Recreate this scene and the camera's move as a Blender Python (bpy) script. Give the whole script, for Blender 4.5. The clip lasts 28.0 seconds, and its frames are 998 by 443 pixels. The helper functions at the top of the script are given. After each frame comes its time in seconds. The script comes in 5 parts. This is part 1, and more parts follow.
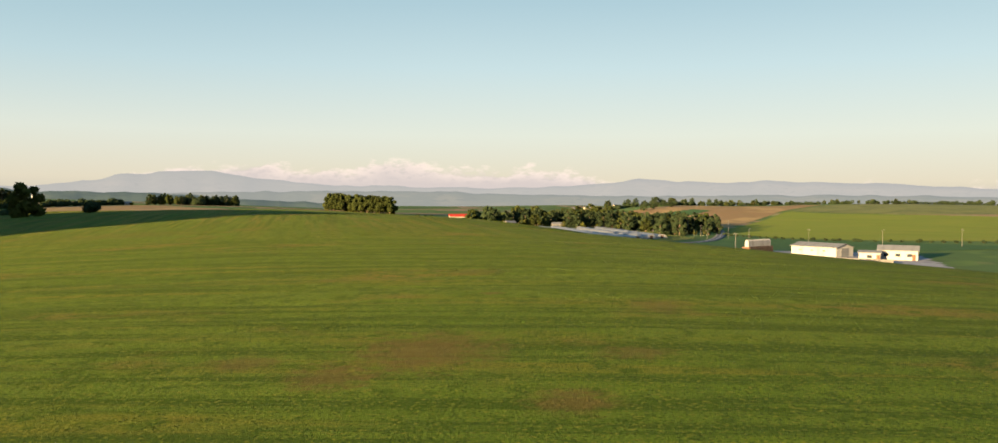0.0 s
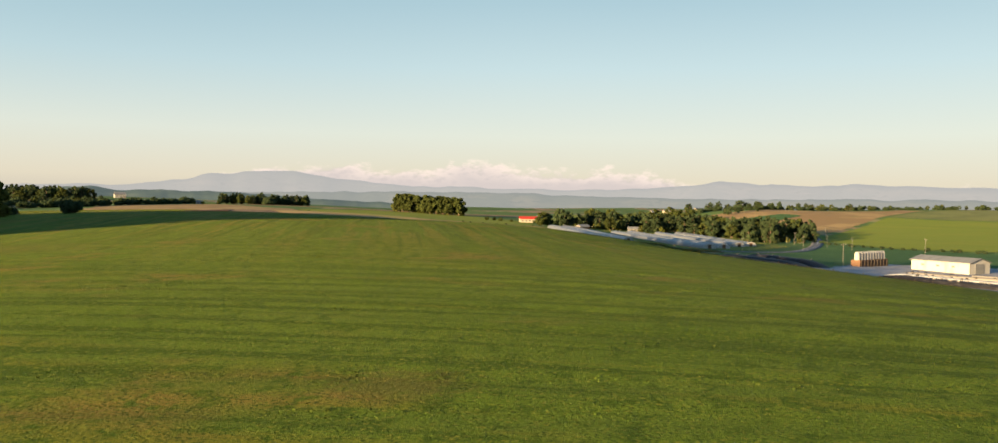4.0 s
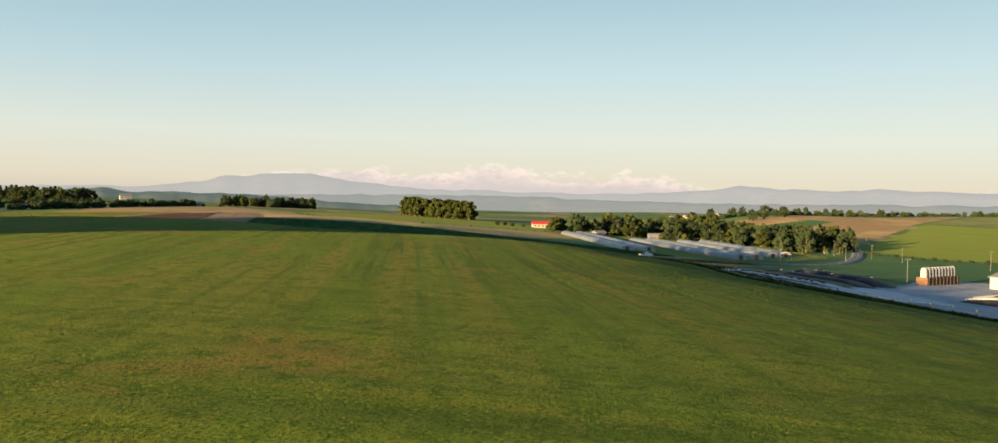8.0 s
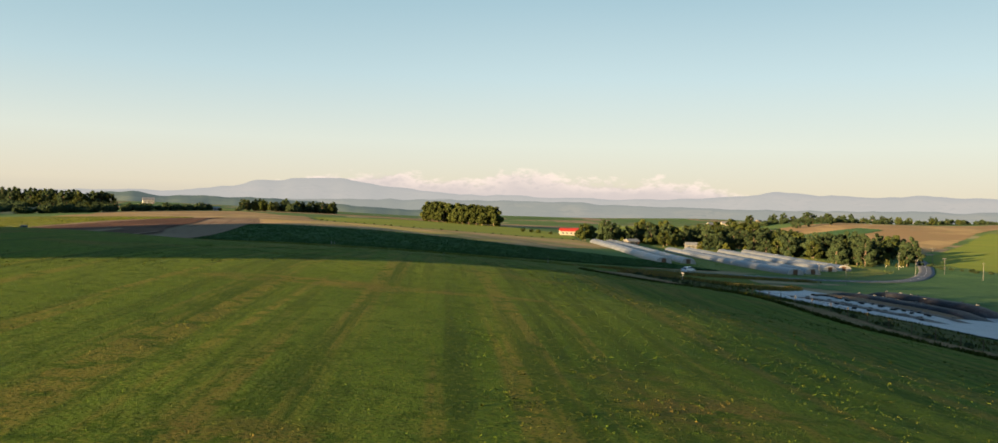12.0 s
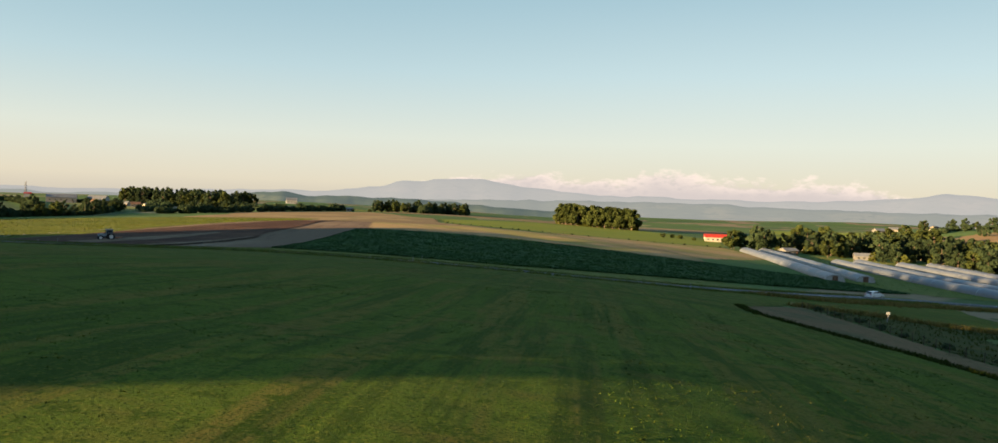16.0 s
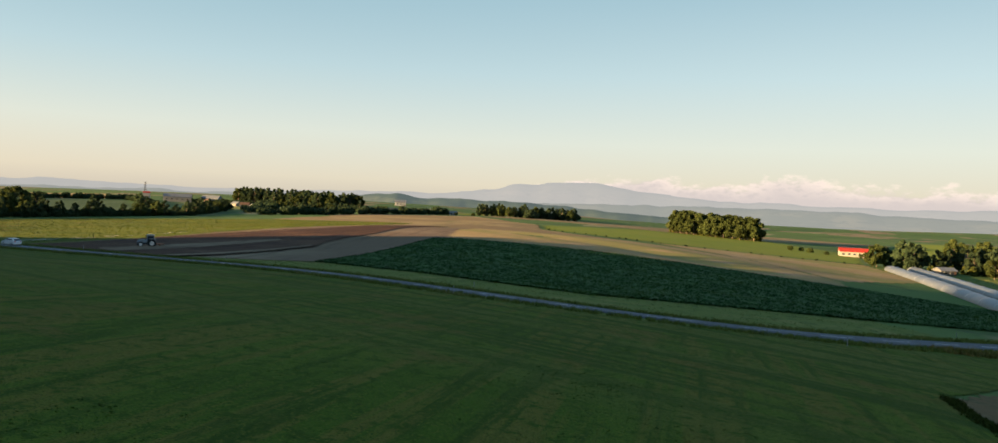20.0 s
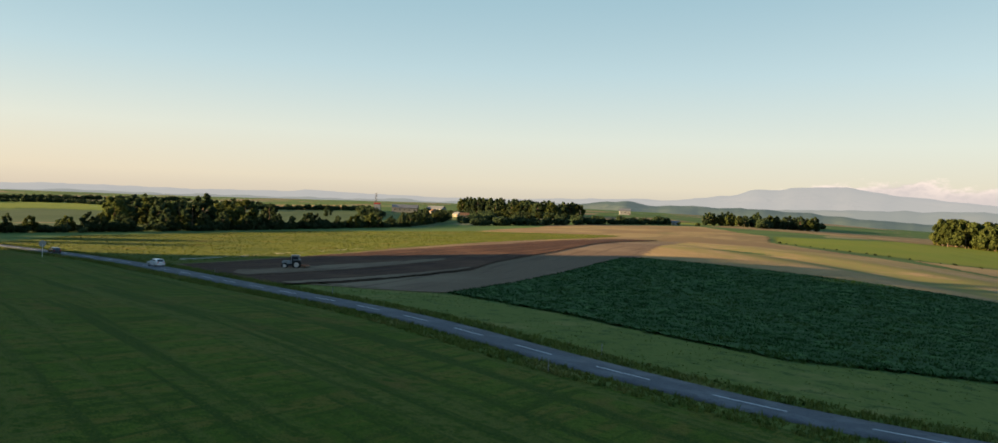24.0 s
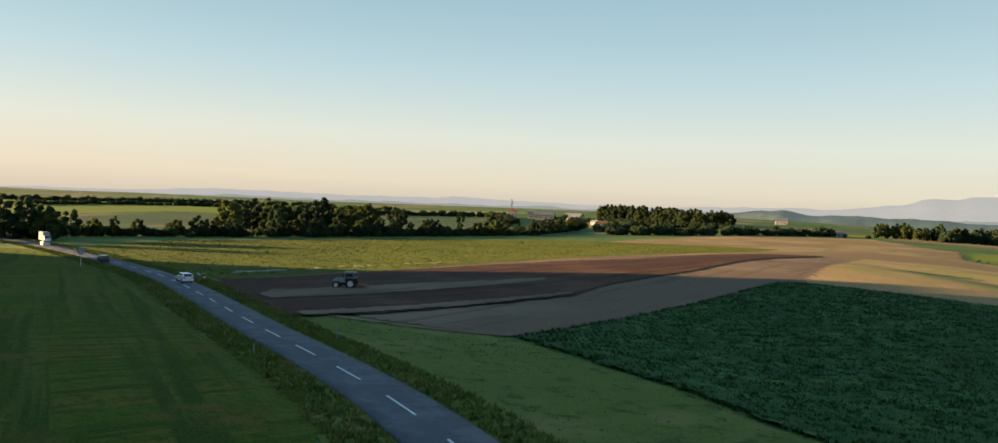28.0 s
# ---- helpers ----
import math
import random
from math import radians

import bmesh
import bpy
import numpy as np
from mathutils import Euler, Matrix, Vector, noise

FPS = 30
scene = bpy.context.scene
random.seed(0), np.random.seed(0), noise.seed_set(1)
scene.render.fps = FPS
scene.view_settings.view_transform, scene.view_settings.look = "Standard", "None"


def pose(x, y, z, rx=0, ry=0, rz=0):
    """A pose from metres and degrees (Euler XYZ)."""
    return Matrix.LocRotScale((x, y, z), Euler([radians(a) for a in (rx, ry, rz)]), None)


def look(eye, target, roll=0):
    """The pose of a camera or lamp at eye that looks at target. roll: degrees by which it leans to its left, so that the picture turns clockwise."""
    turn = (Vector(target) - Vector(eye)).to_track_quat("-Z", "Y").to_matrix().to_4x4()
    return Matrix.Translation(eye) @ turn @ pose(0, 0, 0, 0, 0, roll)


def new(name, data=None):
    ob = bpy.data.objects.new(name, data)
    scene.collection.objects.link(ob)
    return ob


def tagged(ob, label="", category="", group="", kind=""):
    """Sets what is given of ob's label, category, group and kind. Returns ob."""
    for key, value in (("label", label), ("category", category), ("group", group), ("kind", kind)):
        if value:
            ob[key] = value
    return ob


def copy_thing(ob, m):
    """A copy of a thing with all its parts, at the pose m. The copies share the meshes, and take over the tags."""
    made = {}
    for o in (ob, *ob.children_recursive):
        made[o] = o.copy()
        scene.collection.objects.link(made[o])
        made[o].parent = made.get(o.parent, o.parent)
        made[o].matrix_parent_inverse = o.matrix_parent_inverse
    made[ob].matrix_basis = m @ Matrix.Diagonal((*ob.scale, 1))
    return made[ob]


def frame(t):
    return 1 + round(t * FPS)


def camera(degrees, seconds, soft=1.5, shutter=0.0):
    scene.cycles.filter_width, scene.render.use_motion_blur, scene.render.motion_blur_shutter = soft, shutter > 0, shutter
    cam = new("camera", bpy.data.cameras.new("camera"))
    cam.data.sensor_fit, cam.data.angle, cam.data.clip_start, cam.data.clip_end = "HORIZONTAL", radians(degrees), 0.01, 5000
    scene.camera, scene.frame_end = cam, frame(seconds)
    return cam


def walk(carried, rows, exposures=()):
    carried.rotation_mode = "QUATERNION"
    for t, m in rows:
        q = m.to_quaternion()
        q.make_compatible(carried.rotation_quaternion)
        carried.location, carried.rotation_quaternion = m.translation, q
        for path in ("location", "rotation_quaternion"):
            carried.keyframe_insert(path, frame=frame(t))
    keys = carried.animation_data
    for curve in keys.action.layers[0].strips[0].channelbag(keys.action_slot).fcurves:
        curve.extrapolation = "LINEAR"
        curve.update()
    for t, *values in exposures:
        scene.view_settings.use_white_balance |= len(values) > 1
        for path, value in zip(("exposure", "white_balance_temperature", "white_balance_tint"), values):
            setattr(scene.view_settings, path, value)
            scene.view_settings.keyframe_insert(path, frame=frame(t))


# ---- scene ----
cam = camera(63.0, 28.0)
PATH = [
    (0.0, (3.287, -3.958, 5.550), (-1.912, 95.877, 3.092), 0.37),
    (0.5, (3.641, -0.082, 5.520), (-2.807, 99.680, 3.084), 0.45),
    (1.0, (3.996, 3.780, 5.505), (-3.899, 103.438, 3.094), 0.52),
    (1.5, (4.327, 7.650, 5.510), (-5.332, 107.153, 3.125), 0.59),
    (2.0, (4.604, 11.554, 5.536), (-6.962, 110.855, 3.179), 0.66),
    (2.5, (4.813, 15.511, 5.583), (-7.739, 114.693, 3.255), 0.72),
    (3.0, (4.923, 19.578, 5.647), (-8.578, 118.636, 3.341), 0.77),
    (3.5, (4.859, 23.896, 5.710), (-9.565, 122.823, 3.389), 0.82),
    (4.5, (4.731, 32.561, 5.830), (-9.947, 131.449, 3.457), 0.91),
    (5.5, (4.624, 41.177, 5.954), (-10.824, 139.947, 3.529), 0.98),
    (6.0, (4.517, 45.747, 5.993), (-11.149, 144.484, 3.620), 0.99),
    (6.5, (4.398, 50.316, 6.015), (-11.438, 149.026, 3.694), 1.00),
    (7.0, (4.267, 54.822, 6.030), (-11.850, 153.489, 3.781), 1.04),
    (7.5, (4.114, 59.259, 6.045), (-12.389, 157.865, 3.918), 1.11),
    (8.0, (3.935, 63.642, 6.064), (-12.771, 162.217, 4.112), 1.18),
    (8.5, (3.740, 68.006, 6.090), (-13.037, 166.573, 4.319), 1.26),
    (9.0, (3.550, 72.397, 6.124), (-13.200, 170.970, 4.473), 1.31),
    (9.5, (3.375, 76.835, 6.164), (-13.587, 175.372, 4.554), 1.33),
    (10.0, (3.208, 81.301, 6.206), (-14.238, 179.754, 4.602), 1.34),
    (10.5, (3.028, 85.751, 6.244), (-15.005, 184.098, 4.661), 1.35),
    (11.0, (2.816, 90.141, 6.276), (-15.738, 188.393, 4.744), 1.37),
    (11.5, (2.567, 94.452, 6.314), (-16.781, 192.552, 4.849), 1.39),
    (12.0, (2.260, 98.704, 6.391), (-18.302, 196.557, 4.995), 1.42),
    (12.5, (1.792, 103.041, 6.540), (-20.342, 200.551, 5.181), 1.43),
    (13.5, (0.497, 112.125, 6.911), (-25.899, 208.567, 5.465), 1.47),
    (14.5, (-0.776, 121.225, 7.291), (-31.374, 216.416, 5.754), 1.51),
    (15.0, (-1.505, 125.879, 7.461), (-34.278, 220.342, 5.807), 1.56),
    (15.5, (-2.322, 130.539, 7.573), (-37.220, 224.236, 5.841), 1.66),
    (16.0, (-3.185, 135.117, 7.646), (-40.162, 228.013, 5.891), 1.78),
    (16.5, (-4.086, 139.584, 7.717), (-43.017, 231.678, 5.963), 1.92),
    (17.0, (-5.026, 143.944, 7.805), (-45.548, 235.349, 6.051), 2.06),
    (17.5, (-6.011, 148.237, 7.922), (-47.576, 239.172, 6.157), 2.19),
    (18.0, (-7.048, 152.517, 8.073), (-49.579, 243.004, 6.291), 2.31),
    (18.5, (-8.139, 156.814, 8.258), (-52.050, 246.639, 6.454), 2.42),
    (19.0, (-9.281, 161.117, 8.474), (-54.869, 250.103, 6.642), 2.52),
    (19.5, (-10.465, 165.400, 8.718), (-58.088, 253.312, 6.866), 2.59),
    (20.0, (-11.649, 169.653, 8.989), (-61.313, 256.430, 7.151), 2.62),
    (20.5, (-12.658, 173.973, 9.283), (-64.220, 259.636, 7.486), 2.57),
    (21.5, (-14.199, 182.911, 9.885), (-71.125, 265.106, 8.038), 2.38),
    (22.5, (-15.813, 191.834, 10.462), (-77.862, 270.233, 8.580), 2.19),
    (23.0, (-17.267, 196.120, 10.714), (-82.743, 271.679, 8.792), 2.13),
    (24.0, (-21.787, 204.370, 11.025), (-93.918, 273.599, 8.919), 2.15),
    (25.0, (-27.027, 212.613, 11.126), (-103.943, 276.483, 8.973), 2.19),
    (25.5, (-29.954, 216.719, 11.107), (-108.756, 278.248, 8.996), 2.20),
    (26.0, (-33.125, 220.777, 11.053), (-113.389, 280.388, 9.002), 2.22),
    (26.5, (-36.482, 224.786, 10.986), (-117.527, 283.333, 8.995), 2.29),
    (27.0, (-39.959, 228.763, 10.927), (-121.593, 286.487, 8.982), 2.40),
    (27.5, (-43.520, 232.716, 10.883), (-125.996, 289.233, 8.968), 2.52),
    (28.0, (-47.135, 236.655, 10.858), (-130.495, 291.859, 8.946), 2.62),
]
walk(cam, [(t, look(eye, target, roll)) for t, eye, target, roll in PATH])

# ---- light: low evening sun behind the flight, clear sky with a bank of cumulus over the mountains ----
SUN_TURN, SUN_HEIGHT = 221.0, 6.2
world = bpy.data.worlds.new("evening_sky")
scene.world = world
world.use_nodes = True
wn, wl = world.node_tree.nodes, world.node_tree.links
wn.clear()


def wnode(kind, op=""):
    n = wn.new(kind)
    if op:
        n.operation = op
    return n


def wmath(op, a, b=None, c=None, clamp=False):
    n = wnode("ShaderNodeMath", op)
    n.use_clamp = clamp
    for i, v in enumerate((a, b, c)):
        if v is None:
            continue
        if isinstance(v, (int, float)):
            n.inputs[i].default_value = v
        else:
            wl.new(v, n.inputs[i])
    return n.outputs[0]


def wmix(fac, a, b):
    n = wnode("ShaderNodeMix")
    n.data_type = "RGBA"
    for sock, v in ((n.inputs[0], fac), (n.inputs[6], a), (n.inputs[7], b)):
        if isinstance(v, tuple):
            sock.default_value = (*v, 1)
        elif isinstance(v, (int, float)):
            sock.default_value = v
        else:
            wl.new(v, sock)
    return n.outputs[2]


def wsmooth(v, lo, hi):
    n = wnode("ShaderNodeMapRange")
    n.interpolation_type = "SMOOTHSTEP"
    wl.new(v, n.inputs[0])
    n.inputs[1].default_value, n.inputs[2].default_value = lo, hi
    return n.outputs[0]


sky = wnode("ShaderNodeTexSky")
sky.sky_type, sky.sun_disc = "NISHITA", False
sky.sun_elevation, sky.sun_rotation = radians(SUN_HEIGHT), radians(SUN_TURN)
sky.altitude, sky.air_density, sky.dust_density, sky.ozone_density = 200, 1.0, 1.6, 1.2
way = wnode("ShaderNodeTexCoord").outputs["Generated"]
xyz = wnode("ShaderNodeSeparateXYZ")
wl.new(way, xyz.inputs[0])
up = xyz.outputs[2]
# haze near the horizon, cream below and pale blue above
ramp = wnode("ShaderNodeValToRGB")
wl.new(wmath("MULTIPLY", up, 2.0, clamp=True), ramp.inputs[0])
stops = ((0.0, (0.68, 0.61, 0.51)), (0.05, (0.83, 0.755, 0.595)), (0.16, (0.81, 0.845, 0.745)), (0.32, (0.61, 0.77, 0.80)), (0.55, (0.36, 0.56, 0.66)), (1.0, (0.20, 0.43, 0.74)))
while len(ramp.color_ramp.elements) < len(stops):
    ramp.color_ramp.elements.new(0.5)
for el, (p, c) in zip(ramp.color_ramp.elements, stops):
    el.position, el.color = p, (*c, 1)
skylight = wnode("ShaderNodeVectorMath", "SCALE")
wl.new(sky.outputs[0], skylight.inputs[0])
skylight.inputs[3].default_value = 0.12
sky_col = wmix(0.85, skylight.outputs[0], ramp.outputs[0])


def toward(az):
    n = wnode("ShaderNodeVectorMath", "DOT_PRODUCT")
    wl.new(way, n.inputs[0])
    n.inputs[1].default_value = (-math.sin(radians(az)), math.cos(radians(az)), 0)
    return n.outputs["Value"]


# warm glow low in the west
glow = wmath("MULTIPLY", wsmooth(toward(120), 0.2, 1.0), wsmooth(up, 0.16, 0.0))
sky_col = wmix(wmath("MULTIPLY", glow, 0.18), sky_col, (1.0, 0.72, 0.45))
# the sky is deepest a quarter turn from the sun
deep = wmath("MULTIPLY", wsmooth(toward(60), 0.55, 1.0), wsmooth(up, 0.03, 0.25))
sky_col = wmix(wmath("MULTIPLY", deep, 0.35), sky_col, (0.27, 0.46, 0.55))
# cumulus bank
stretch = wnode("ShaderNodeMapping")
stretch.inputs["Scale"].default_value = (1, 1, 2.2)
wl.new(way, stretch.inputs[0])


def wnoise(scale, detail, rough=0.55):
    n = wnode("ShaderNodeTexNoise")
    wl.new(stretch.outputs[0], n.inputs["Vector"])
    n.inputs["Scale"].default_value, n.inputs["Detail"].default_value, n.inputs["Roughness"].default_value = scale, detail, rough
    return n.outputs[0]


big, puff = wnoise(9, 2), wnoise(48, 6, 0.62)
bank = wsmooth(toward(11), 0.925, 0.985)
spur = wsmooth(toward(-24), 0.955, 0.995)
lumps = wmath("ADD", wmath("MULTIPLY", wmath("SUBTRACT", puff, 0.5), 0.040), wmath("MULTIPLY", wmath("SUBTRACT", big, 0.5), 0.05))
cover = wmath("ADD", bank, wmath("MULTIPLY", spur, 0.7), clamp=True)
top = wmath("ADD", wmath("ADD", wmath("MULTIPLY", bank, 0.036), wmath("MULTIPLY", spur, 0.018)), wmath("MULTIPLY", wmath("ADD", lumps, 0.010), cover))
depth = wmath("SUBTRACT", top, up)
mask = wmath("MULTIPLY", wsmooth(depth, 0.0, 0.011), wsmooth(up, 0.002, 0.012))
lit = wmath("MULTIPLY", wsmooth(depth, 0.026, 0.0), wsmooth(puff, 0.35, 0.62))
cloud_col = wmix(lit, (0.66, 0.58, 0.56), (1.10, 0.91, 0.78))
sky_col = wmix(wmath("MULTIPLY", mask, 0.92), sky_col, cloud_col)
back = wnode("ShaderNodeBackground")
wl.new(sky_col, back.inputs[0])
back.inputs[1].default_value = 0.105
wl.new(back.outputs[0], wnode("ShaderNodeOutputWorld").inputs[0])

sun_data = bpy.data.lights.new("evening_sun", "SUN")
sun_data.energy, sun_data.angle, sun_data.color = 2.9, radians(0.7), (1.0, 0.68, 0.33)
a, e = radians(SUN_TURN), radians(SUN_HEIGHT)
SUN_WAY = Vector((math.sin(a) * math.cos(e), math.cos(a) * math.cos(e), math.sin(e)))
new("evening_sun", sun_data).matrix_world = look(SUN_WAY * 300, (0, 0, 0))
scene.view_settings.exposure = 3.35

# ---- materials ----
def material(name, base, rough=0.9, spots=(), bump=0.0, bump_scale=8.0, metal=0.0, spec=0.04, random_value=0.0, coord="Object"):
    """base colour, then layers of (colour, noise scale, low, high, (stretch x, y, z), turn about z)."""
    m = bpy.data.materials.new(name)
    m.use_nodes = True
    nt = m.node_tree
    nodes, links = nt.nodes, nt.links
    bsdf = nodes["Principled BSDF"]
    bsdf.inputs["Roughness"].default_value, bsdf.inputs["Metallic"].default_value = rough, metal
    bsdf.inputs["Specular IOR Level"].default_value = spec
    rgb = nodes.new("ShaderNodeRGB")
    rgb.outputs[0].default_value = (*base, 1)
    col = rgb.outputs[0]
    tex = nodes.new("ShaderNodeTexCoord")
    for i, (colour, scale, lo, hi, stretch, turn, *within) in enumerate(spots):
        mp = nodes.new("ShaderNodeMapping")
        mp.vector_type = "TEXTURE"
        mp.inputs["Scale"].default_value = tuple(1 / v for v in stretch)
        mp.inputs["Rotation"].default_value = (0, 0, radians(turn))
        mp.inputs["Location"].default_value = (i * 7.3, i * 3.1, 0)
        links.new(tex.outputs[coord], mp.inputs[0])
        no = nodes.new("ShaderNodeTexNoise")
        no.inputs["Scale"].default_value, no.inputs["Detail"].default_value, no.inputs["Roughness"].default_value = scale, 4, 0.6
        links.new(mp.outputs[0], no.inputs["Vector"])
        mr = nodes.new("ShaderNodeMapRange")
        mr.interpolation_type = "SMOOTHSTEP"
        mr.inputs[1].default_value, mr.inputs[2].default_value = lo, hi
        links.new(no.outputs[0], mr.inputs[0])
        share = mr.outputs[0]
        if within:
            at = nodes.new("ShaderNodeSeparateXYZ")
            links.new(tex.outputs[coord], at.inputs[0])
            edge = nodes.new("ShaderNodeMapRange")
            edge.inputs[1].default_value, edge.inputs[2].default_value = within
            links.new(at.outputs[1], edge.inputs[0])
            both = nodes.new("ShaderNodeMath")
            both.operation = "MULTIPLY"
            links.new(share, both.inputs[0])
            links.new(edge.outputs[0], both.inputs[1])
            share = both.outputs[0]
        mx = nodes.new("ShaderNodeMix")
        mx.data_type = "RGBA"
        links.new(share, mx.inputs[0])
        links.new(col, mx.inputs[6])
        mx.inputs[7].default_value = (*colour, 1)
        col = mx.outputs[2]
    if random_value:
        info = nodes.new("ShaderNodeObjectInfo")
        hsv = nodes.new("ShaderNodeHueSaturation")
        mr = nodes.new("ShaderNodeMapRange")
        mr.inputs[3].default_value, mr.inputs[4].default_value = 1 - random_value, 1 + random_value
        links.new(info.outputs["Random"], mr.inputs[0])
        links.new(mr.outputs[0], hsv.inputs["Value"])
        links.new(col, hsv.inputs["Color"])
        col = hsv.outputs[0]
    links.new(col, bsdf.inputs["Base Color"])
    if bump:
        no = nodes.new("ShaderNodeTexNoise")
        no.inputs["Scale"].default_value, no.inputs["Detail"].default_value, no.inputs["Roughness"].default_value = bump_scale, 6, 0.7
        links.new(tex.outputs[coord], no.inputs["Vector"])
        bp = nodes.new("ShaderNodeBump")
        bp.inputs["Strength"].default_value, bp.inputs["Distance"].default_value = 1.0, bump
        links.new(no.outputs[0], bp.inputs["Height"])
        links.new(bp.outputs[0], bsdf.inputs["Normal"])
    return m


ONE = (1, 1, 1)
M = {}
M["meadow"] = material("meadow_grass", (0.0620, 0.0960, 0.0105), 0.95, (
    ((0.046, 0.083, 0.0075), 0.05, 0.45, 0.62, ONE, 0),
    ((0.104, 0.090, 0.0165), 0.42, 0.49, 0.57, (0.02, 1, 1), 106, 70, 110),
    ((0.02488, 0.04992, 0.006192), 0.9, 0.50, 0.62, (0.025, 1, 1), 106, 70, 110),
    ((0.0816, 0.0912, 0.01936), 0.28, 0.47, 0.58, (0.02, 1, 1), -5, 200, 220),
    ((0.02232, 0.04528, 0.007568), 0.5, 0.50, 0.60, (0.02, 1, 1), -5, 200, 220),
    ((0.02368, 0.04832, 0.00552), 0.8, 0.47, 0.58, (0.03, 1, 1), -4, 110, 60),
    ((0.0816, 0.0864, 0.01088), 0.45, 0.54, 0.66, (0.05, 1, 1), -4, 110, 60),
    ((0.1, 0.0736, 0.0172), 0.075, 0.55, 0.70, (1, 1.8, 1), 0),
    ((0.02744, 0.05432, 0.00552), 1.1, 0.50, 0.64, ONE, 0),
    ((0.0928, 0.1032, 0.01376), 6.0, 0.53, 0.66, ONE, 0),
    ((0.01704, 0.0352, 0.004824), 11.0, 0.52, 0.62, ONE, 0)), bump=0.07, bump_scale=6)
M["tuft"] = material("grass_tuft", (0.0243, 0.0351, 0.0054), 0.9, (((0.0351, 0.0389, 0.0081), 0.4, 0.5, 0.7, ONE, 0), ((0.0135, 0.0227, 0.00432), 1.1, 0.5, 0.7, ONE, 0)))
M["land"] = material("distant_farmland", (0.078, 0.12, 0.0338), 0.95, (
    ((0.208, 0.15, 0.0845), 0.006, 0.54, 0.56, (1, 0.45, 1), 25),
    ((0.0585, 0.0975, 0.0312), 0.011, 0.54, 0.57, (0.5, 1, 1), 60),
    ((0.195, 0.176, 0.0845), 0.012, 0.62, 0.64, (1, 0.4, 1), 10),
    ((0.052, 0.078, 0.0286), 0.09, 0.55, 0.7, ONE, 0)))
M["verge"] = material("rough_verge_grass", (0.09, 0.114, 0.024), 0.95, (
    ((0.144, 0.138, 0.042), 0.12, 0.5, 0.65, ONE, 0), ((0.0384, 0.066, 0.0144), 0.5, 0.5, 0.68, ONE, 0), ((0.12, 0.132, 0.036), 2.5, 0.5, 0.7, ONE, 0)))
M["weed"] = material("weedy_fallow", (0.06386, 0.07952, 0.01073), 0.95, (
    ((0.04018, 0.06033, 0.00868), 0.06, 0.46, 0.6, (0.5, 1, 1), 20), ((0.08432, 0.07689, 0.01606), 0.08, 0.54, 0.68, ONE, 0), ((0.03348, 0.05323, 0.009362), 0.5, 0.52, 0.66, ONE, 0), ((0.0806, 0.09201, 0.01339), 2.0, 0.55, 0.7, ONE, 0)))
M["crop"] = material("beet_soil_shade", (0.0288, 0.0672, 0.0192), 0.85, (
    ((0.0528, 0.11, 0.0288), 0.25, 0.5, 0.65, ONE, 0), ((0.0192, 0.048, 0.0154), 1.0, 0.5, 0.65, ONE, 0)))
M["leaf_beet"] = material("beet_leaves", (0.01872, 0.0501, 0.01333), 0.6, (((0.03342, 0.06696, 0.01476), 0.08, 0.5, 0.65, ONE, 0), ((0.01203, 0.03342, 0.01073), 0.7, 0.5, 0.66, ONE, 0)))
M["tilled"] = material("tilled_pale_soil", (0.1362, 0.09176, 0.05787), 0.95, (
    ((0.1835, 0.1295, 0.0814), 0.03, 0.45, 0.65, ONE, 0), ((0.1021, 0.06808, 0.04425), 0.35, 0.5, 0.7, (1, 0.1, 1), 25), ((0.2042, 0.1495, 0.09546), 2.2, 0.58, 0.72, ONE, 0)))
M["ploughed"] = material("fresh_ploughed_soil", (0.060, 0.031, 0.020), 0.9, (
    ((0.095, 0.050, 0.030), 0.05, 0.45, 0.65, ONE, 0), ((0.034, 0.019, 0.014), 0.6, 0.5, 0.62, (0.05, 1, 1), 100), ((0.10, 0.06, 0.04), 2.5, 0.56, 0.7, ONE, 0)), bump=0.03, bump_scale=5)
M["stubble"] = material("golden_stubble", (0.252, 0.1699, 0.07704), 0.95, (
    ((0.1613, 0.1534, 0.04853), 0.02, 0.46, 0.58, (0.35, 1, 1), -28), ((0.2916, 0.1937, 0.0972), 0.05, 0.52, 0.66, ONE, 0), ((0.1937, 0.1289, 0.0648), 0.8, 0.5, 0.7, ONE, 0)))
M["brown"] = material("bare_brown_field", (0.198, 0.130, 0.062), 0.95, (
    ((0.2731, 0.1902, 0.08364), 0.02, 0.45, 0.6, ONE, 0), ((0.1837, 0.1296, 0.06084), 0.12, 0.5, 0.68, (1, 0.2, 1), 15), ((0.1599, 0.1476, 0.05133), 0.035, 0.62, 0.7, ONE, 0)))
M["green"] = material("bright_pasture", (0.0899, 0.132, 0.0212), 0.95, (
    ((0.111, 0.143, 0.0264), 0.02, 0.45, 0.6, ONE, 0), ((0.0635, 0.106, 0.0191), 0.2, 0.5, 0.68, (1, 0.12, 1), 40), ((0.106, 0.137, 0.0317), 1.5, 0.5, 0.7, ONE, 0)))
M["pasture"] = material("sunlit_pasture", (0.080, 0.120, 0.0170), 0.95, (((0.094, 0.124, 0.0195), 0.02, 0.45, 0.6, ONE, 0), ((0.064, 0.100, 0.0143), 0.1, 0.5, 0.68, (1, 0.12, 1), 40), ((0.098, 0.117, 0.026), 0.9, 0.5, 0.7, ONE, 0)))
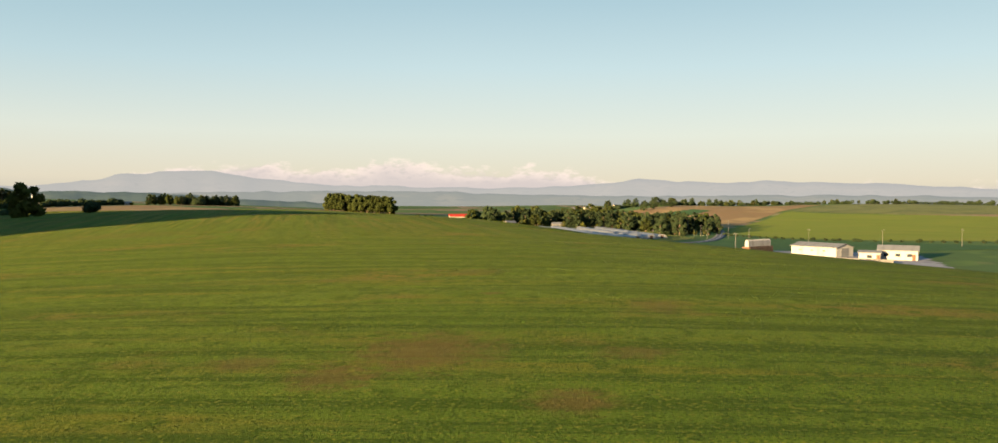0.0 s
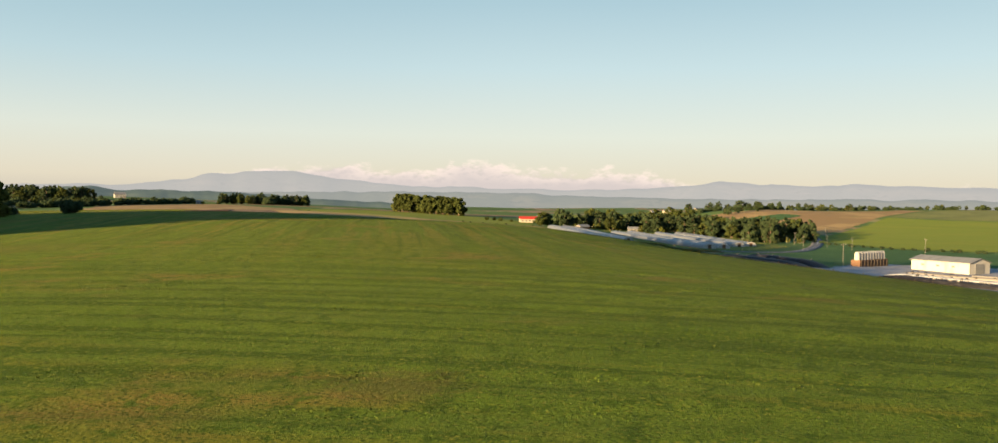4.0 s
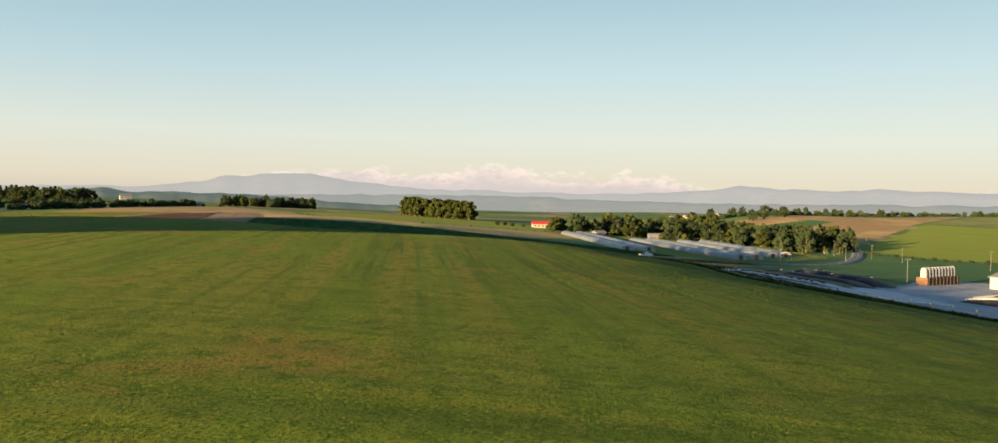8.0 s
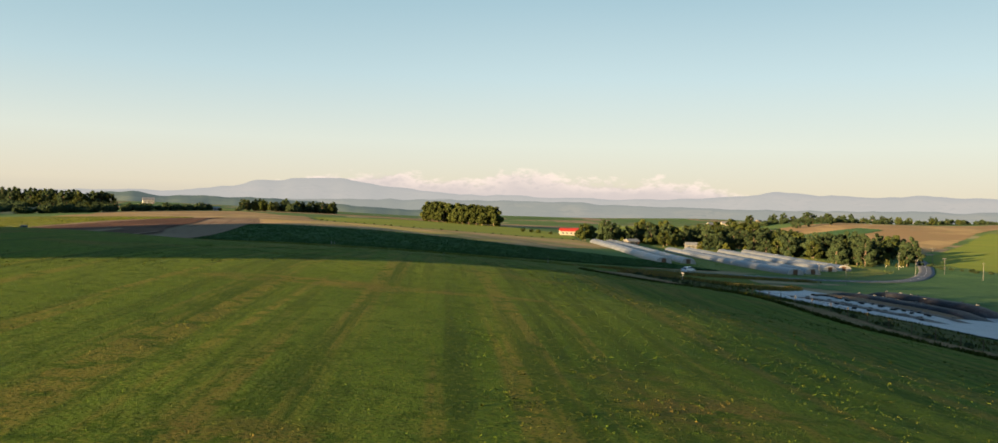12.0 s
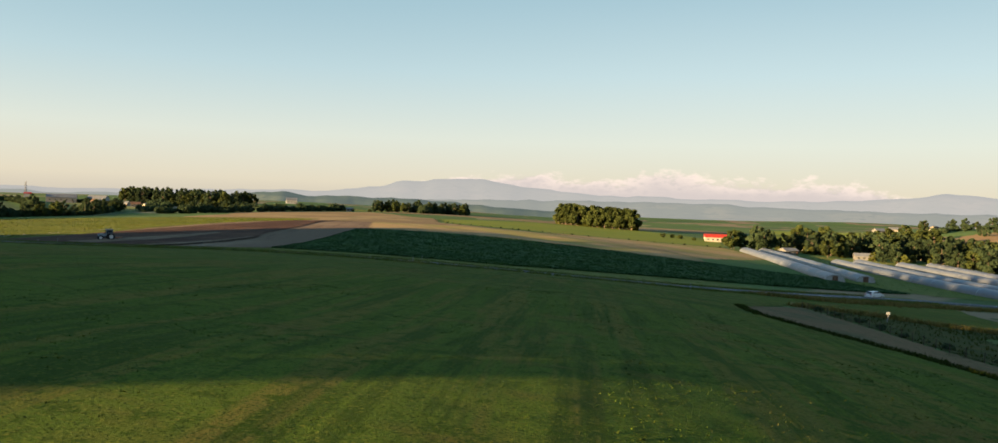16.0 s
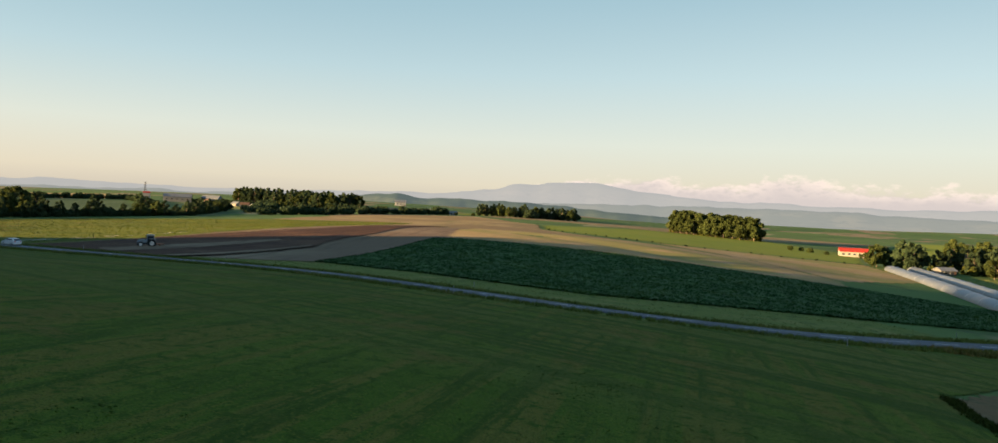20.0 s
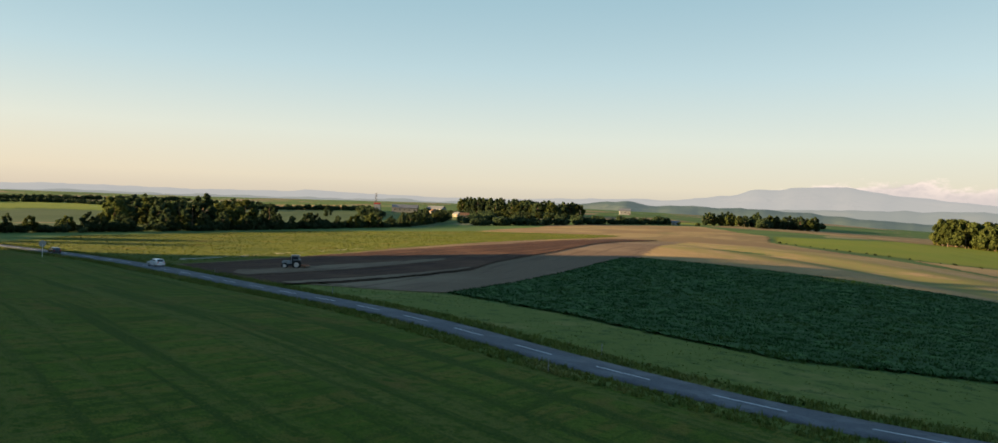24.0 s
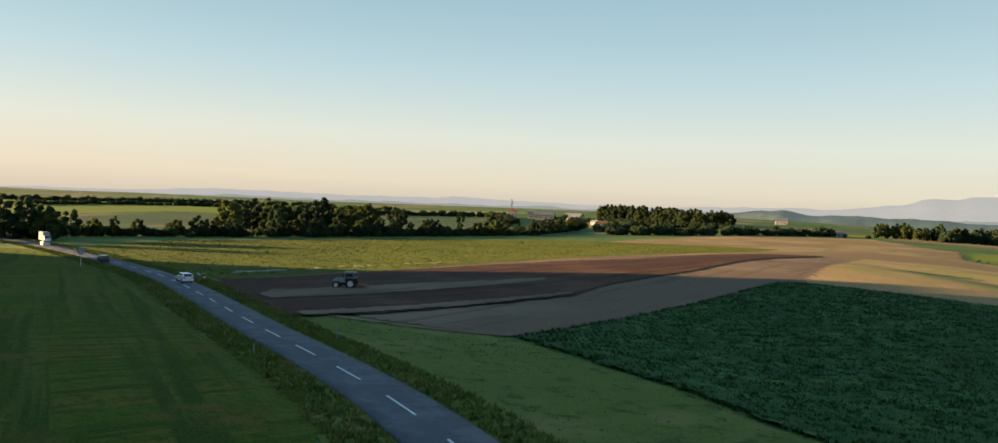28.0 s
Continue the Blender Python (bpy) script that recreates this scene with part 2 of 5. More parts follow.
# green dulled to carry the haze over the far fields in its colour
M["dullgreen"] = material("hazed_green_field", (0.060, 0.086, 0.036), 0.95, (((0.074, 0.098, 0.044), 0.012, 0.45, 0.6, ONE, 0), ((0.047, 0.072, 0.032), 0.2, 0.5, 0.68, (1, 0.1, 1), 35), ((0.078, 0.094, 0.046), 1.2, 0.52, 0.7, ONE, 0)))
M["darkgreen"] = material("dark_crop", (0.045, 0.09, 0.03), 0.9, (((0.07, 0.12, 0.035), 0.05, 0.45, 0.65, ONE, 0), ((0.03, 0.065, 0.02), 0.6, 0.5, 0.68, ONE, 0)))
M["olive"] = material("olive_field", (0.137, 0.146, 0.0488), 0.95, (((0.0975, 0.112, 0.039), 0.03, 0.45, 0.62, ONE, 0), ((0.186, 0.176, 0.0683), 0.15, 0.54, 0.7, ONE, 0)))
M["asphalt"] = material("worn_asphalt", (0.084, 0.0868, 0.0924), 0.8, (((0.119, 0.122, 0.126), 0.35, 0.45, 0.65, ONE, 0), ((0.0588, 0.0602, 0.0644), 1.8, 0.55, 0.7, ONE, 0), ((0.14, 0.14, 0.14), 30, 0.55, 0.7, ONE, 0)), bump=0.01, bump_scale=40)
M["bankweed"] = material("dark_bank_weeds", (0.036, 0.046, 0.010), 0.95, (((0.055, 0.052, 0.014), 0.2, 0.5, 0.66, ONE, 0), ((0.020, 0.030, 0.007), 0.9, 0.5, 0.66, ONE, 0)))
M["gravel"] = material("pale_gravel", (0.30, 0.27, 0.22), 0.95, (((0.38, 0.35, 0.30), 0.5, 0.45, 0.65, ONE, 0), ((0.20, 0.18, 0.14), 2.0, 0.55, 0.7, ONE, 0)))
M["track"] = material("earth_track", (0.125, 0.080, 0.038), 0.95, (((0.075, 0.070, 0.030), 0.2, 0.46, 0.62, (1, 0.3, 1), 25), ((0.145, 0.10, 0.052), 1.0, 0.52, 0.68, ONE, 0), ((0.05, 0.055, 0.02), 1.6, 0.58, 0.7, ONE, 0)))
M["concrete"] = material("yard_concrete", (0.22, 0.22, 0.23), 0.9, (((0.16, 0.16, 0.17), 0.2, 0.45, 0.65, ONE, 0), ((0.28, 0.275, 0.26), 1.2, 0.5, 0.7, ONE, 0)), bump=0.01, bump_scale=20)
M["paint"] = material("road_paint", (0.576, 0.576, 0.56), 0.7, (((0.36, 0.36, 0.352), 1.5, 0.52, 0.68, ONE, 0),))
M["white"] = material("white_sheet_metal", (0.26, 0.26, 0.25), 0.6, (((0.20, 0.195, 0.185), 0.6, 0.5, 0.7, (1, 1, 0.2), 0),))
M["postwhite"] = material("weathered_white_plastic", (0.20, 0.20, 0.195), 0.7, (((0.14, 0.135, 0.13), 3.0, 0.5, 0.7, ONE, 0),))
M["cream"] = material("cream_plaster", (0.246, 0.221, 0.181), 0.85, (((0.205, 0.181, 0.143), 0.8, 0.52, 0.7, ONE, 0),))
M["greyroof"] = material("grey_steel_roof", (0.131, 0.138, 0.143), 0.55, (((0.103, 0.106, 0.112), 0.5, 0.48, 0.66, (1, 0.2, 1), 0),))
M["redroof"] = material("red_steel_roof", (0.273, 0.0292, 0.0195), 0.55, (((0.208, 0.026, 0.0195), 0.7, 0.5, 0.7, ONE, 0),))
M["brownwood"] = material("dark_brown_boards", (0.10, 0.06, 0.04), 0.85, (((0.15, 0.09, 0.06), 1.0, 0.5, 0.7, (1, 1, 0.2), 0),))
M["darkglass"] = material("dark_window_glass", (0.02, 0.025, 0.03), 0.1, spec=0.6)
M["film"] = material("greenhouse_film", (0.0864, 0.0936, 0.104), 0.4, (((0.0684, 0.0756, 0.0864), 0.15, 0.45, 0.65, ONE, 0), ((0.108, 0.112, 0.119), 1.5, 0.55, 0.7, ONE, 0)), spec=0.3)
M["hoop"] = material("galvanised_pipe", (0.5, 0.5, 0.5), 0.45, metal=0.8)
M["blacktarp"] = material("black_silage_tarp", (0.014, 0.014, 0.017), 0.5, (((0.03, 0.03, 0.034), 0.7, 0.5, 0.7, ONE, 0),), bump=0.05, bump_scale=2)
M["whitetarp"] = material("pale_silage_tarp", (0.294, 0.294, 0.287), 0.6, (((0.238, 0.238, 0.231), 0.5, 0.5, 0.68, ONE, 0), ((0.175, 0.168, 0.154), 2.0, 0.6, 0.72, ONE, 0)), bump=0.05, bump_scale=2)
M["drygrass"] = material("dry_golden_grass", (0.15, 0.115, 0.034), 0.9, (((0.09, 0.085, 0.02), 0.3, 0.48, 0.64, ONE, 0), ((0.19, 0.14, 0.05), 1.4, 0.55, 0.7, ONE, 0)))
M["tyre"] = material("tyre_rubber", (0.02, 0.02, 0.02), 0.85)
M["bark"] = material("tree_bark", (0.12, 0.09, 0.065), 0.95, (((0.07, 0.055, 0.04), 3, 0.45, 0.65, (1, 1, 0.2), 0),), bump=0.03, bump_scale=6)
M["birch"] = material("pale_birch_bark", (0.50, 0.47, 0.42), 0.85, (((0.12, 0.10, 0.09), 2.5, 0.58, 0.68, (0.4, 0.4, 1.5), 0),))
for key, base, other in (("leaf_mid", (0.050, 0.066, 0.019), (0.070, 0.080, 0.023)), ("leaf_light", (0.080, 0.092, 0.021), (0.105, 0.108, 0.026)), ("leaf_dark", (0.034, 0.053, 0.025), (0.050, 0.067, 0.030)), ("leaf_olive", (0.080, 0.088, 0.026), (0.105, 0.100, 0.030))):
    M[key] = material(key, base, 0.75, ((other, 0.5, 0.45, 0.65, ONE, 0), (tuple(v * 0.55 for v in base), 1.7, 0.55, 0.7, ONE, 0)), random_value=0.22)
    leaf_nodes, leaf_links = M[key].node_tree.nodes, M[key].node_tree.links
    bsdf = leaf_nodes["Principled BSDF"]
    thin = leaf_nodes.new("ShaderNodeBsdfTranslucent")
    leaf_links.new(bsdf.inputs["Base Color"].links[0].from_socket, thin.inputs[0])
    both = leaf_nodes.new("ShaderNodeMixShader")
    both.inputs[0].default_value = 0.45
    leaf_links.new(bsdf.outputs[0], both.inputs[1])
    leaf_links.new(thin.outputs[0], both.inputs[2])
    leaf_links.new(both.outputs[0], leaf_nodes["Material Output"].inputs[0])
M["carwhite"] = material("white_car_paint", (0.546, 0.546, 0.546), 0.25, spec=0.6)
M["cardark"] = material("dark_car_paint", (0.03, 0.032, 0.04), 0.25, spec=0.6)
M["tractorblue"] = material("tractor_paint", (0.20, 0.24, 0.26), 0.5, (((0.16, 0.14, 0.11), 3, 0.5, 0.7, ONE, 0),))
M["rim"] = material("steel_rim", (0.45, 0.45, 0.45), 0.45, metal=0.6)
M["redlamp"] = material("red_lamp", (0.45, 0.02, 0.02), 0.3)
M["rust"] = material("rusty_implement", (0.22, 0.08, 0.04), 0.8, (((0.12, 0.06, 0.04), 4, 0.5, 0.7, ONE, 0),))
M["polegrey"] = material("concrete_pole", (0.113, 0.11, 0.106), 0.9, (((0.0894, 0.0864, 0.081), 2, 0.5, 0.7, ONE, 0),))
M["cable"] = material("black_cable", (0.02, 0.02, 0.02), 0.7)
M["postwood"] = material("weathered_post", (0.062, 0.052, 0.040), 0.9, (((0.04, 0.034, 0.026), 4, 0.5, 0.7, ONE, 0),))


for key, tint in (("meadow", (0.56, 0.62, 0.07)), ("pasture", (0.62, 0.64, 0.12)), ("green", (0.60, 0.62, 0.12)), ("stubble", (0.75, 0.55, 0.22)), ("weed", (0.65, 0.62, 0.12)), ("verge", (0.6, 0.6, 0.15))):
    # upright blades catch low light across the field
    fuzz = M[key].node_tree.nodes["Principled BSDF"]
    fuzz.inputs["Sheen Weight"].default_value, fuzz.inputs["Sheen Roughness"].default_value = (0.032 if key == "meadow" else 0.014), 0.45
    fuzz.inputs["Sheen Tint"].default_value = (*tint, 1)


def worn_patch(m, x, y, wide, deep, colour, worn):
    """A worn patch with a ragged edge at a place of the plan."""
    nt = m.node_tree
    nodes, links = nt.nodes, nt.links
    sock = nodes["Principled BSDF"].inputs["Base Color"]
    old = sock.links[0].from_socket
    tex = nodes.new("ShaderNodeTexCoord")
    mp = nodes.new("ShaderNodeMapping")
    mp.inputs["Location"].default_value, mp.inputs["Scale"].default_value = (-x / wide, -y / deep, 0), (1 / wide, 1 / deep, 0)
    links.new(tex.outputs["Object"], mp.inputs[0])
    far = nodes.new("ShaderNodeVectorMath")
    far.operation = "LENGTH"
    links.new(mp.outputs[0], far.inputs[0])
    no = nodes.new("ShaderNodeTexNoise")
    no.inputs["Scale"].default_value, no.inputs["Detail"].default_value, no.inputs["Roughness"].default_value = 1.6, 8, 0.78
    links.new(tex.outputs["Object"], no.inputs["Vector"])
    mix = nodes.new("ShaderNodeMath")
    mix.operation = "MULTIPLY_ADD"
    links.new(no.outputs[0], mix.inputs[0])
    mix.inputs[1].default_value = -3.2
    links.new(far.outputs["Value"], mix.inputs[2])
    mr = nodes.new("ShaderNodeMapRange")
    mr.interpolation_type = "SMOOTHSTEP"
    mr.inputs[1].default_value, mr.inputs[2].default_value, mr.inputs[3].default_value, mr.inputs[4].default_value = -1.35, -0.45, worn, 0
    links.new(mix.outputs[0], mr.inputs[0])
    mx = nodes.new("ShaderNodeMix")
    mx.data_type = "RGBA"
    links.new(mr.outputs[0], mx.inputs[0])
    links.new(old, mx.inputs[6])
    mx.inputs[7].default_value = (*colour, 1)
    links.new(mx.outputs[2], sock)


for x, y, wide, deep, worn in ((-0.9, 25.2, 3.2, 3.8, 0.8), (-3.4, 21.6, 1.8, 2.0, 0.7), (4.2, 18.8, 1.5, 1.5, 0.7), (8.9, 34.8, 1.8, 2.5, 0.6), (-44.5, 87.7, 10.6, 5.0, 0.3), (6.7, 24.8, 1.6, 1.3, 0.6), (-7.0, 23.6, 1.6, 1.4, 0.6), (-0.9, 48.6, 2.4, 2.0, 0.5), (0.7, 39.0, 0.7, 0.6, 0.7)):
    worn_patch(M["meadow"], x, y, wide, deep, (0.075, 0.05, 0.017), worn)


# emission paints the haze of distance onto the far ranges
def haze_backdrop(name, colour, glow, other):
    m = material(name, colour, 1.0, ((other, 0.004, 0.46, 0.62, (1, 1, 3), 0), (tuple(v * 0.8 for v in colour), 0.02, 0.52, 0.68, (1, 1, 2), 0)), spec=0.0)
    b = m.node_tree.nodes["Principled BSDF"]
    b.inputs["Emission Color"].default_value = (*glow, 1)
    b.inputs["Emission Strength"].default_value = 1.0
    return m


M["mountain"] = haze_backdrop("hazy_mountain", (0.016, 0.018, 0.02), (0.0475, 0.0465, 0.0445), (0.022, 0.022, 0.024))
M["foothill"] = haze_backdrop("hazy_foothill", (0.016, 0.020, 0.018), (0.0315, 0.0325, 0.0305), (0.03, 0.03, 0.024))
M["farhill"] = haze_backdrop("hazy_wooded_hill", (0.03, 0.042, 0.028), (0.0105, 0.0125, 0.0118), (0.06, 0.066, 0.04))

# ---- the lie of the land: broad swells on a rolling plain ----
BASE = -9.0
SWELL_X, SWELL_Y, SWELL_R = (-240, -160, -80, 0, 80, 160), (-80, 0, 80, 160, 240, 320, 400), 70.0
SWELLS = np.array((
    (0.66, 3.29, 3.46, 1.42, 0.18, -0.75),
    (0.57, 1.17, -2.88, 2.15, 3.24, -0.42),
    (0.62, 0.14, -1.47, 7.33, 0.45, -0.65),
    (1.64, 2.76, 5.85, 4.19, -5.73, 1.56),
    (1.47, -0.92, 2.31, 2.27, -2.6, 1.44),
    (-0.63, -0.03, 0.15, -0.26, 0.28, -0.33),
    (-0.62, 5.36, 2.65, -1.77, -0.8, -0.28),
))
HILL_X, HILL_Y, HILL_R = (-520, -260, 0, 260, 520), (520, 780, 1040), 190.0
HILLS = np.array((
    (-3.67, 8.08, -4.53, -0.2, 0.94),
    (0.11, 7.36, -7.04, 7.69, 5.13),
    (-3.24, -1.45, -0.35, 6.56, 5.23),
))


def height(x, y):
    """The ground's height at places of the plan (numbers or arrays)."""
    x, y = np.asarray(x, float), np.asarray(y, float)
    z = np.full(np.broadcast(x, y).shape, BASE)
    for table, cx, cy, r in ((SWELLS, SWELL_X, SWELL_Y, SWELL_R), (HILLS, HILL_X, HILL_Y, HILL_R)):
        ex = np.exp(-((x[..., None] - np.array(cx)) ** 2) / (2 * r * r))
        ey = np.exp(-((y[..., None] - np.array(cy)) ** 2) / (2 * r * r))
        z = z + np.einsum("...j,ji,...i->...", ey, table, ex)
    v, a = 0.75 * x - 0.66 * y, 0.66 * x + 0.75 * y
    brow = v + 83.5 + 0.12 * (a - 90)
    # added swells and dips that shape where the low sun lights and shades
    z = z + 0.9 * np.exp(-((a - 142) / 32) ** 2) / (1 + np.exp((v + 104) / 3)) / (1 + np.exp(-(v + 128) / 8))
    z = z + 0.45 * np.exp(-((a - 112) / 16) ** 2) / (1 + np.exp(brow / 1.6)) / (1 + np.exp(-(v + 118) / 4))
    z = z - 1.0 / (1 + np.exp(-(a - 99) / 5)) * np.exp(-(np.clip(a - 105, 0, None) / 45) ** 2) / (1 + np.exp((v + 126) / 4)) / (1 + np.exp(-(v + 215) / 12))
    z = z - 1.1 * np.exp(-((0.34 * x + 0.94 * y - 356) / 13) ** 2) * np.exp(-((x + 120) / 55) ** 4)
    z = z + 7.0 * np.exp(-((x - 110) / 85) ** 2 - ((y - 860) / 120) ** 2)
    d = np.hypot(x, y - 150)
    away = np.clip((d - 900) / 800, 0, 1)
    # the plain rises to a broad farmed shelf in the north-west
    turn = np.degrees(np.arctan2(-(x + 30), y - 220))
    shelf = np.interp(turn, (12, 28, 40, 55, 70, 85, 100, 120), (0, 0.8, 1.2, 1.0, 0.65, 0.38, 0.3, 0))
    rise = np.clip(0.03 * (np.hypot(x + 30, y - 220) - 520), 0, 13)
    return z + shelf * rise + away * (5 * np.sin(x / 310 + 1.0) * np.cos(y / 270) + 4 * np.sin(x / 150 - y / 190)) * (1 - 0.6 * shelf) - 8 * away * np.clip(1 - shelf, 0, 1)


def hz(x, y):
    return float(height(x, y))


def link_mesh(name, verts, faces, mat, smooth=False, parent=None):
    me = bpy.data.meshes.new(name)
    if isinstance(faces, np.ndarray):
        k = faces.shape[1]
        me.vertices.add(len(verts))
        me.vertices.foreach_set("co", np.asarray(verts, np.float32).ravel())
        me.loops.add(faces.size)
        me.loops.foreach_set("vertex_index", faces.astype(np.int32).ravel())
        me.polygons.add(len(faces))
        me.polygons.foreach_set("loop_start", np.arange(0, faces.size, k, dtype=np.int32))
        me.update(calc_edges=True)
    else:
        me.from_pydata([tuple(map(float, v)) for v in verts], [], faces)
    me.materials.append(mat)
    if smooth:
        me.polygons.foreach_set("use_smooth", [True] * len(me.polygons))
    ob = new(name, me)
    if parent:
        ob.parent = parent
    return ob


def part(name, bm, mat, parent=None, label="", smooth=False):
    me = bpy.data.meshes.new(name)
    bm.normal_update()
    bm.to_mesh(me)
    bm.free()
    me.materials.append(mat)
    if smooth:
        me.polygons.foreach_set("use_smooth", [True] * len(me.polygons))
    ob = new(name, me)
    if parent:
        ob.parent = parent
    if label:
        tagged(ob, label)
    return ob


def thing(name, label, category, m=None, group="", kind=""):
    ob = tagged(new(name), label, category, group, kind)
    if m is not None:
        ob.matrix_basis = m
    return ob


def axis_steps(stops):
    out = []
    for a, b, step in stops:
        out += list(np.arange(a, b, step))
    return np.array(out + [stops[-1][1]], float)


gx = axis_steps(((-4800, -1600, 160), (-1600, -520, 40), (-520, -280, 12), (-280, 160, 5), (160, 400, 12), (400, 1600, 40), (1600, 4800, 160)))
gy = axis_steps(((-4700, -700, 160), (-700, -120, 20), (-120, 430, 5), (430, 800, 12), (800, 1800, 40), (1800, 4900, 160)))
GX, GY = np.meshgrid(gx, gy)
gv = np.stack([GX, GY, height(GX, GY)], -1).reshape(-1, 3)
# the earth lies lower under the fine turf
turf = (gv[:, 0] > -58) & (gv[:, 0] < np.interp(gv[:, 1], (10, 120, 172, 240), (48, 48, 24, -20))) & (gv[:, 1] > 10) & (gv[:, 1] < 240)
gv[turf, 2] -= 0.7
nx = len(gx)
idx = (np.arange(len(gy) - 1)[:, None] * nx + np.arange(nx - 1)[None, :]).ravel()
ground = link_mesh("ground", gv, np.stack([idx, idx + 1, idx + 1 + nx, idx + nx], 1), M["land"], True)
tagged(ground, "rolling patchwork of farmland reaching the horizon", "ground", kind="structure")


def in_outline(corners, x, y):
    hit = np.zeros(np.shape(x), bool)
    for (ax, ay), (bx, by) in zip(corners, corners[1:] + corners[:1]):
        if ay != by:
            hit ^= ((ay > y) != (by > y)) & (x < (bx - ax) * (y - ay) / (by - ay) + ax)
    return hit


def patchy(x, y, size, seed):
    """Soft irregular patches between 0 and 1, of a given size in metres."""
    g = np.random.default_rng(seed).random((64, 64))
    u, v = np.asarray(x) / size, np.asarray(y) / size
    i, j = np.floor(u).astype(int), np.floor(v).astype(int)
    a, b = u - i, v - j
    a, b = a * a * (3 - 2 * a), b * b * (3 - 2 * b)
    p = lambda di, dj: g[(i + di) % 64, (j + dj) % 64]
    return (p(0, 0) * (1 - a) + p(1, 0) * a) * (1 - b) + (p(0, 1) * (1 - a) + p(1, 1) * a) * b


def mown(x, y):
    """Low swath rows of the meadow: crosswise on the near part, along the slope beyond the crest."""
    c = np.clip((y - 70) / 50, 0, 1)
    across = patchy(0.06 * (x + 0.1 * y), y - 0.08 * x, 1.6, 5) * patchy(x, y, 17, 6)
    along = patchy(x * 0.96 + y * 0.28, 0.05 * (y * 0.96 - x * 0.28), 1.5, 7) * patchy(x, y, 14, 8)
    return 0.13 * across * (1 - c) + 0.05 * along * c + 0.025 * patchy(x, y, 0.9, 9)


def field(name, corners, mat, label, lift=0.06, cell=6.0, category="field", relief=0.22, stems=None, without=None, seed=3, rows=None):
    """A field draped on the ground, with the clods and tussocks of its surface as relief."""
    corners = [tuple(map(float, c)) for c in corners]
    g = np.random.default_rng(seed + int(abs(corners[0][0]) * 7))
    x0, x1 = min(c[0] for c in corners), max(c[0] for c in corners)
    y0, y1 = min(c[1] for c in corners), max(c[1] for c in corners)
    X, Y = np.meshgrid(np.linspace(x0, x1, int((x1 - x0) / cell) + 2), np.linspace(y0, y1, int((y1 - y0) / cell) + 2))
    X, Y = X + g.uniform(-0.3, 0.3, X.shape) * cell, Y + g.uniform(-0.3, 0.3, Y.shape) * cell
    keep = in_outline(corners, X, Y)
    if without:
        wx0, wx1, wy0, wy1 = without
        keep &= ~((X > wx0) & (X < wx1) & (Y > wy0) & (Y < wy1))
    quad = keep[:-1, :-1] & keep[1:, :-1] & keep[:-1, 1:] & keep[1:, 1:]
    ids = np.arange(X.size).reshape(X.shape)
    f = np.stack([ids[:-1, :-1][quad], ids[:-1, 1:][quad], ids[1:, 1:][quad], ids[1:, :-1][quad]], 1)
    used_ids, f = np.unique(f, return_inverse=True)
    f = f.reshape(-1, 4)
    px, py = X.ravel()[used_ids], Y.ravel()[used_ids]
    v = np.stack([px, py, height(px, py) + lift + relief * cell * g.uniform(0.0, 1.0, len(px))], -1)
    if rows:
        v[:, 2] += rows(px, py)
    ob = tagged(link_mesh(name, v, f, mat, True), label, category, kind="structure")
    if stems:
        density, wide, tall = stems
        n = int((x1 - x0) * (y1 - y0) * density)
        sx, sy = g.uniform(x0, x1, n), g.uniform(y0, y1, n)
        ok = in_outline(corners, sx, sy)
        if without:
            ok &= ~((sx > wx0) & (sx < wx1) & (sy > wy0) & (sy < wy1))
        ok &= patchy(sx, sy, 7, seed) * 0.6 + patchy(sx, sy, 1.7, seed + 1) * 0.4 > g.uniform(0.3, 0.9, n)
        blades(name + "_growth", sx[ok], sy[ok], wide, tall, lift + (0.04 if rows else 0), mat, "upright growth of the " + name.replace("_", " "), seed)
    return ob


def blades(name, xs, ys, wide, tall, lift, mat, label, seed=1):
    """Upright blades and stalks facing all ways, joined into one carpet."""
    g = np.random.default_rng(seed)
    n = len(xs)
    a = g.uniform(0, 6.283, n)
    w, h = wide * g.uniform(0.5, 1.2, n) / 2, tall * g.uniform(0.5, 1.4, n)
    z = height(xs, ys) + lift - 0.04
    lean = g.normal(size=(2, n)) * h * 0.35
    v = np.empty((n, 4, 3), np.float32)
    c, s = np.cos(a) * w, np.sin(a) * w
    v[:, 0] = np.stack([xs - c, ys - s, z], -1)
    v[:, 1] = np.stack([xs + c, ys + s, z], -1)
    v[:, 2] = np.stack([xs + 0.45 * c + lean[0], ys + 0.45 * s + lean[1], z + h], -1)
    v[:, 3] = np.stack([xs - 0.45 * c + lean[0], ys - 0.45 * s + lean[1], z + h * 0.8], -1)
    return tagged(link_mesh(name, v.reshape(-1, 3), np.arange(4 * n).reshape(-1, 4), mat), label, "grass", kind="stuff")


def spline(points, step=4.0):
    """A smooth line through places of the plan."""
    p = [Vector((*q, 0)) for q in points]
    p = [2 * p[0] - p[1]] + p + [2 * p[-1] - p[-2]]
    out = []
    for a, b, c, d in zip(p, p[1:], p[2:], p[3:]):
        n = max(1, int((c - b).length / step))
        for k in range(n):
            t = k / n
            out.append(0.5 * (2 * b + (c - a) * t + (2 * a - 5 * b + 4 * c - d) * t * t + (3 * b - a - 3 * c + d) * t ** 3))
    return out + [p[-2]]


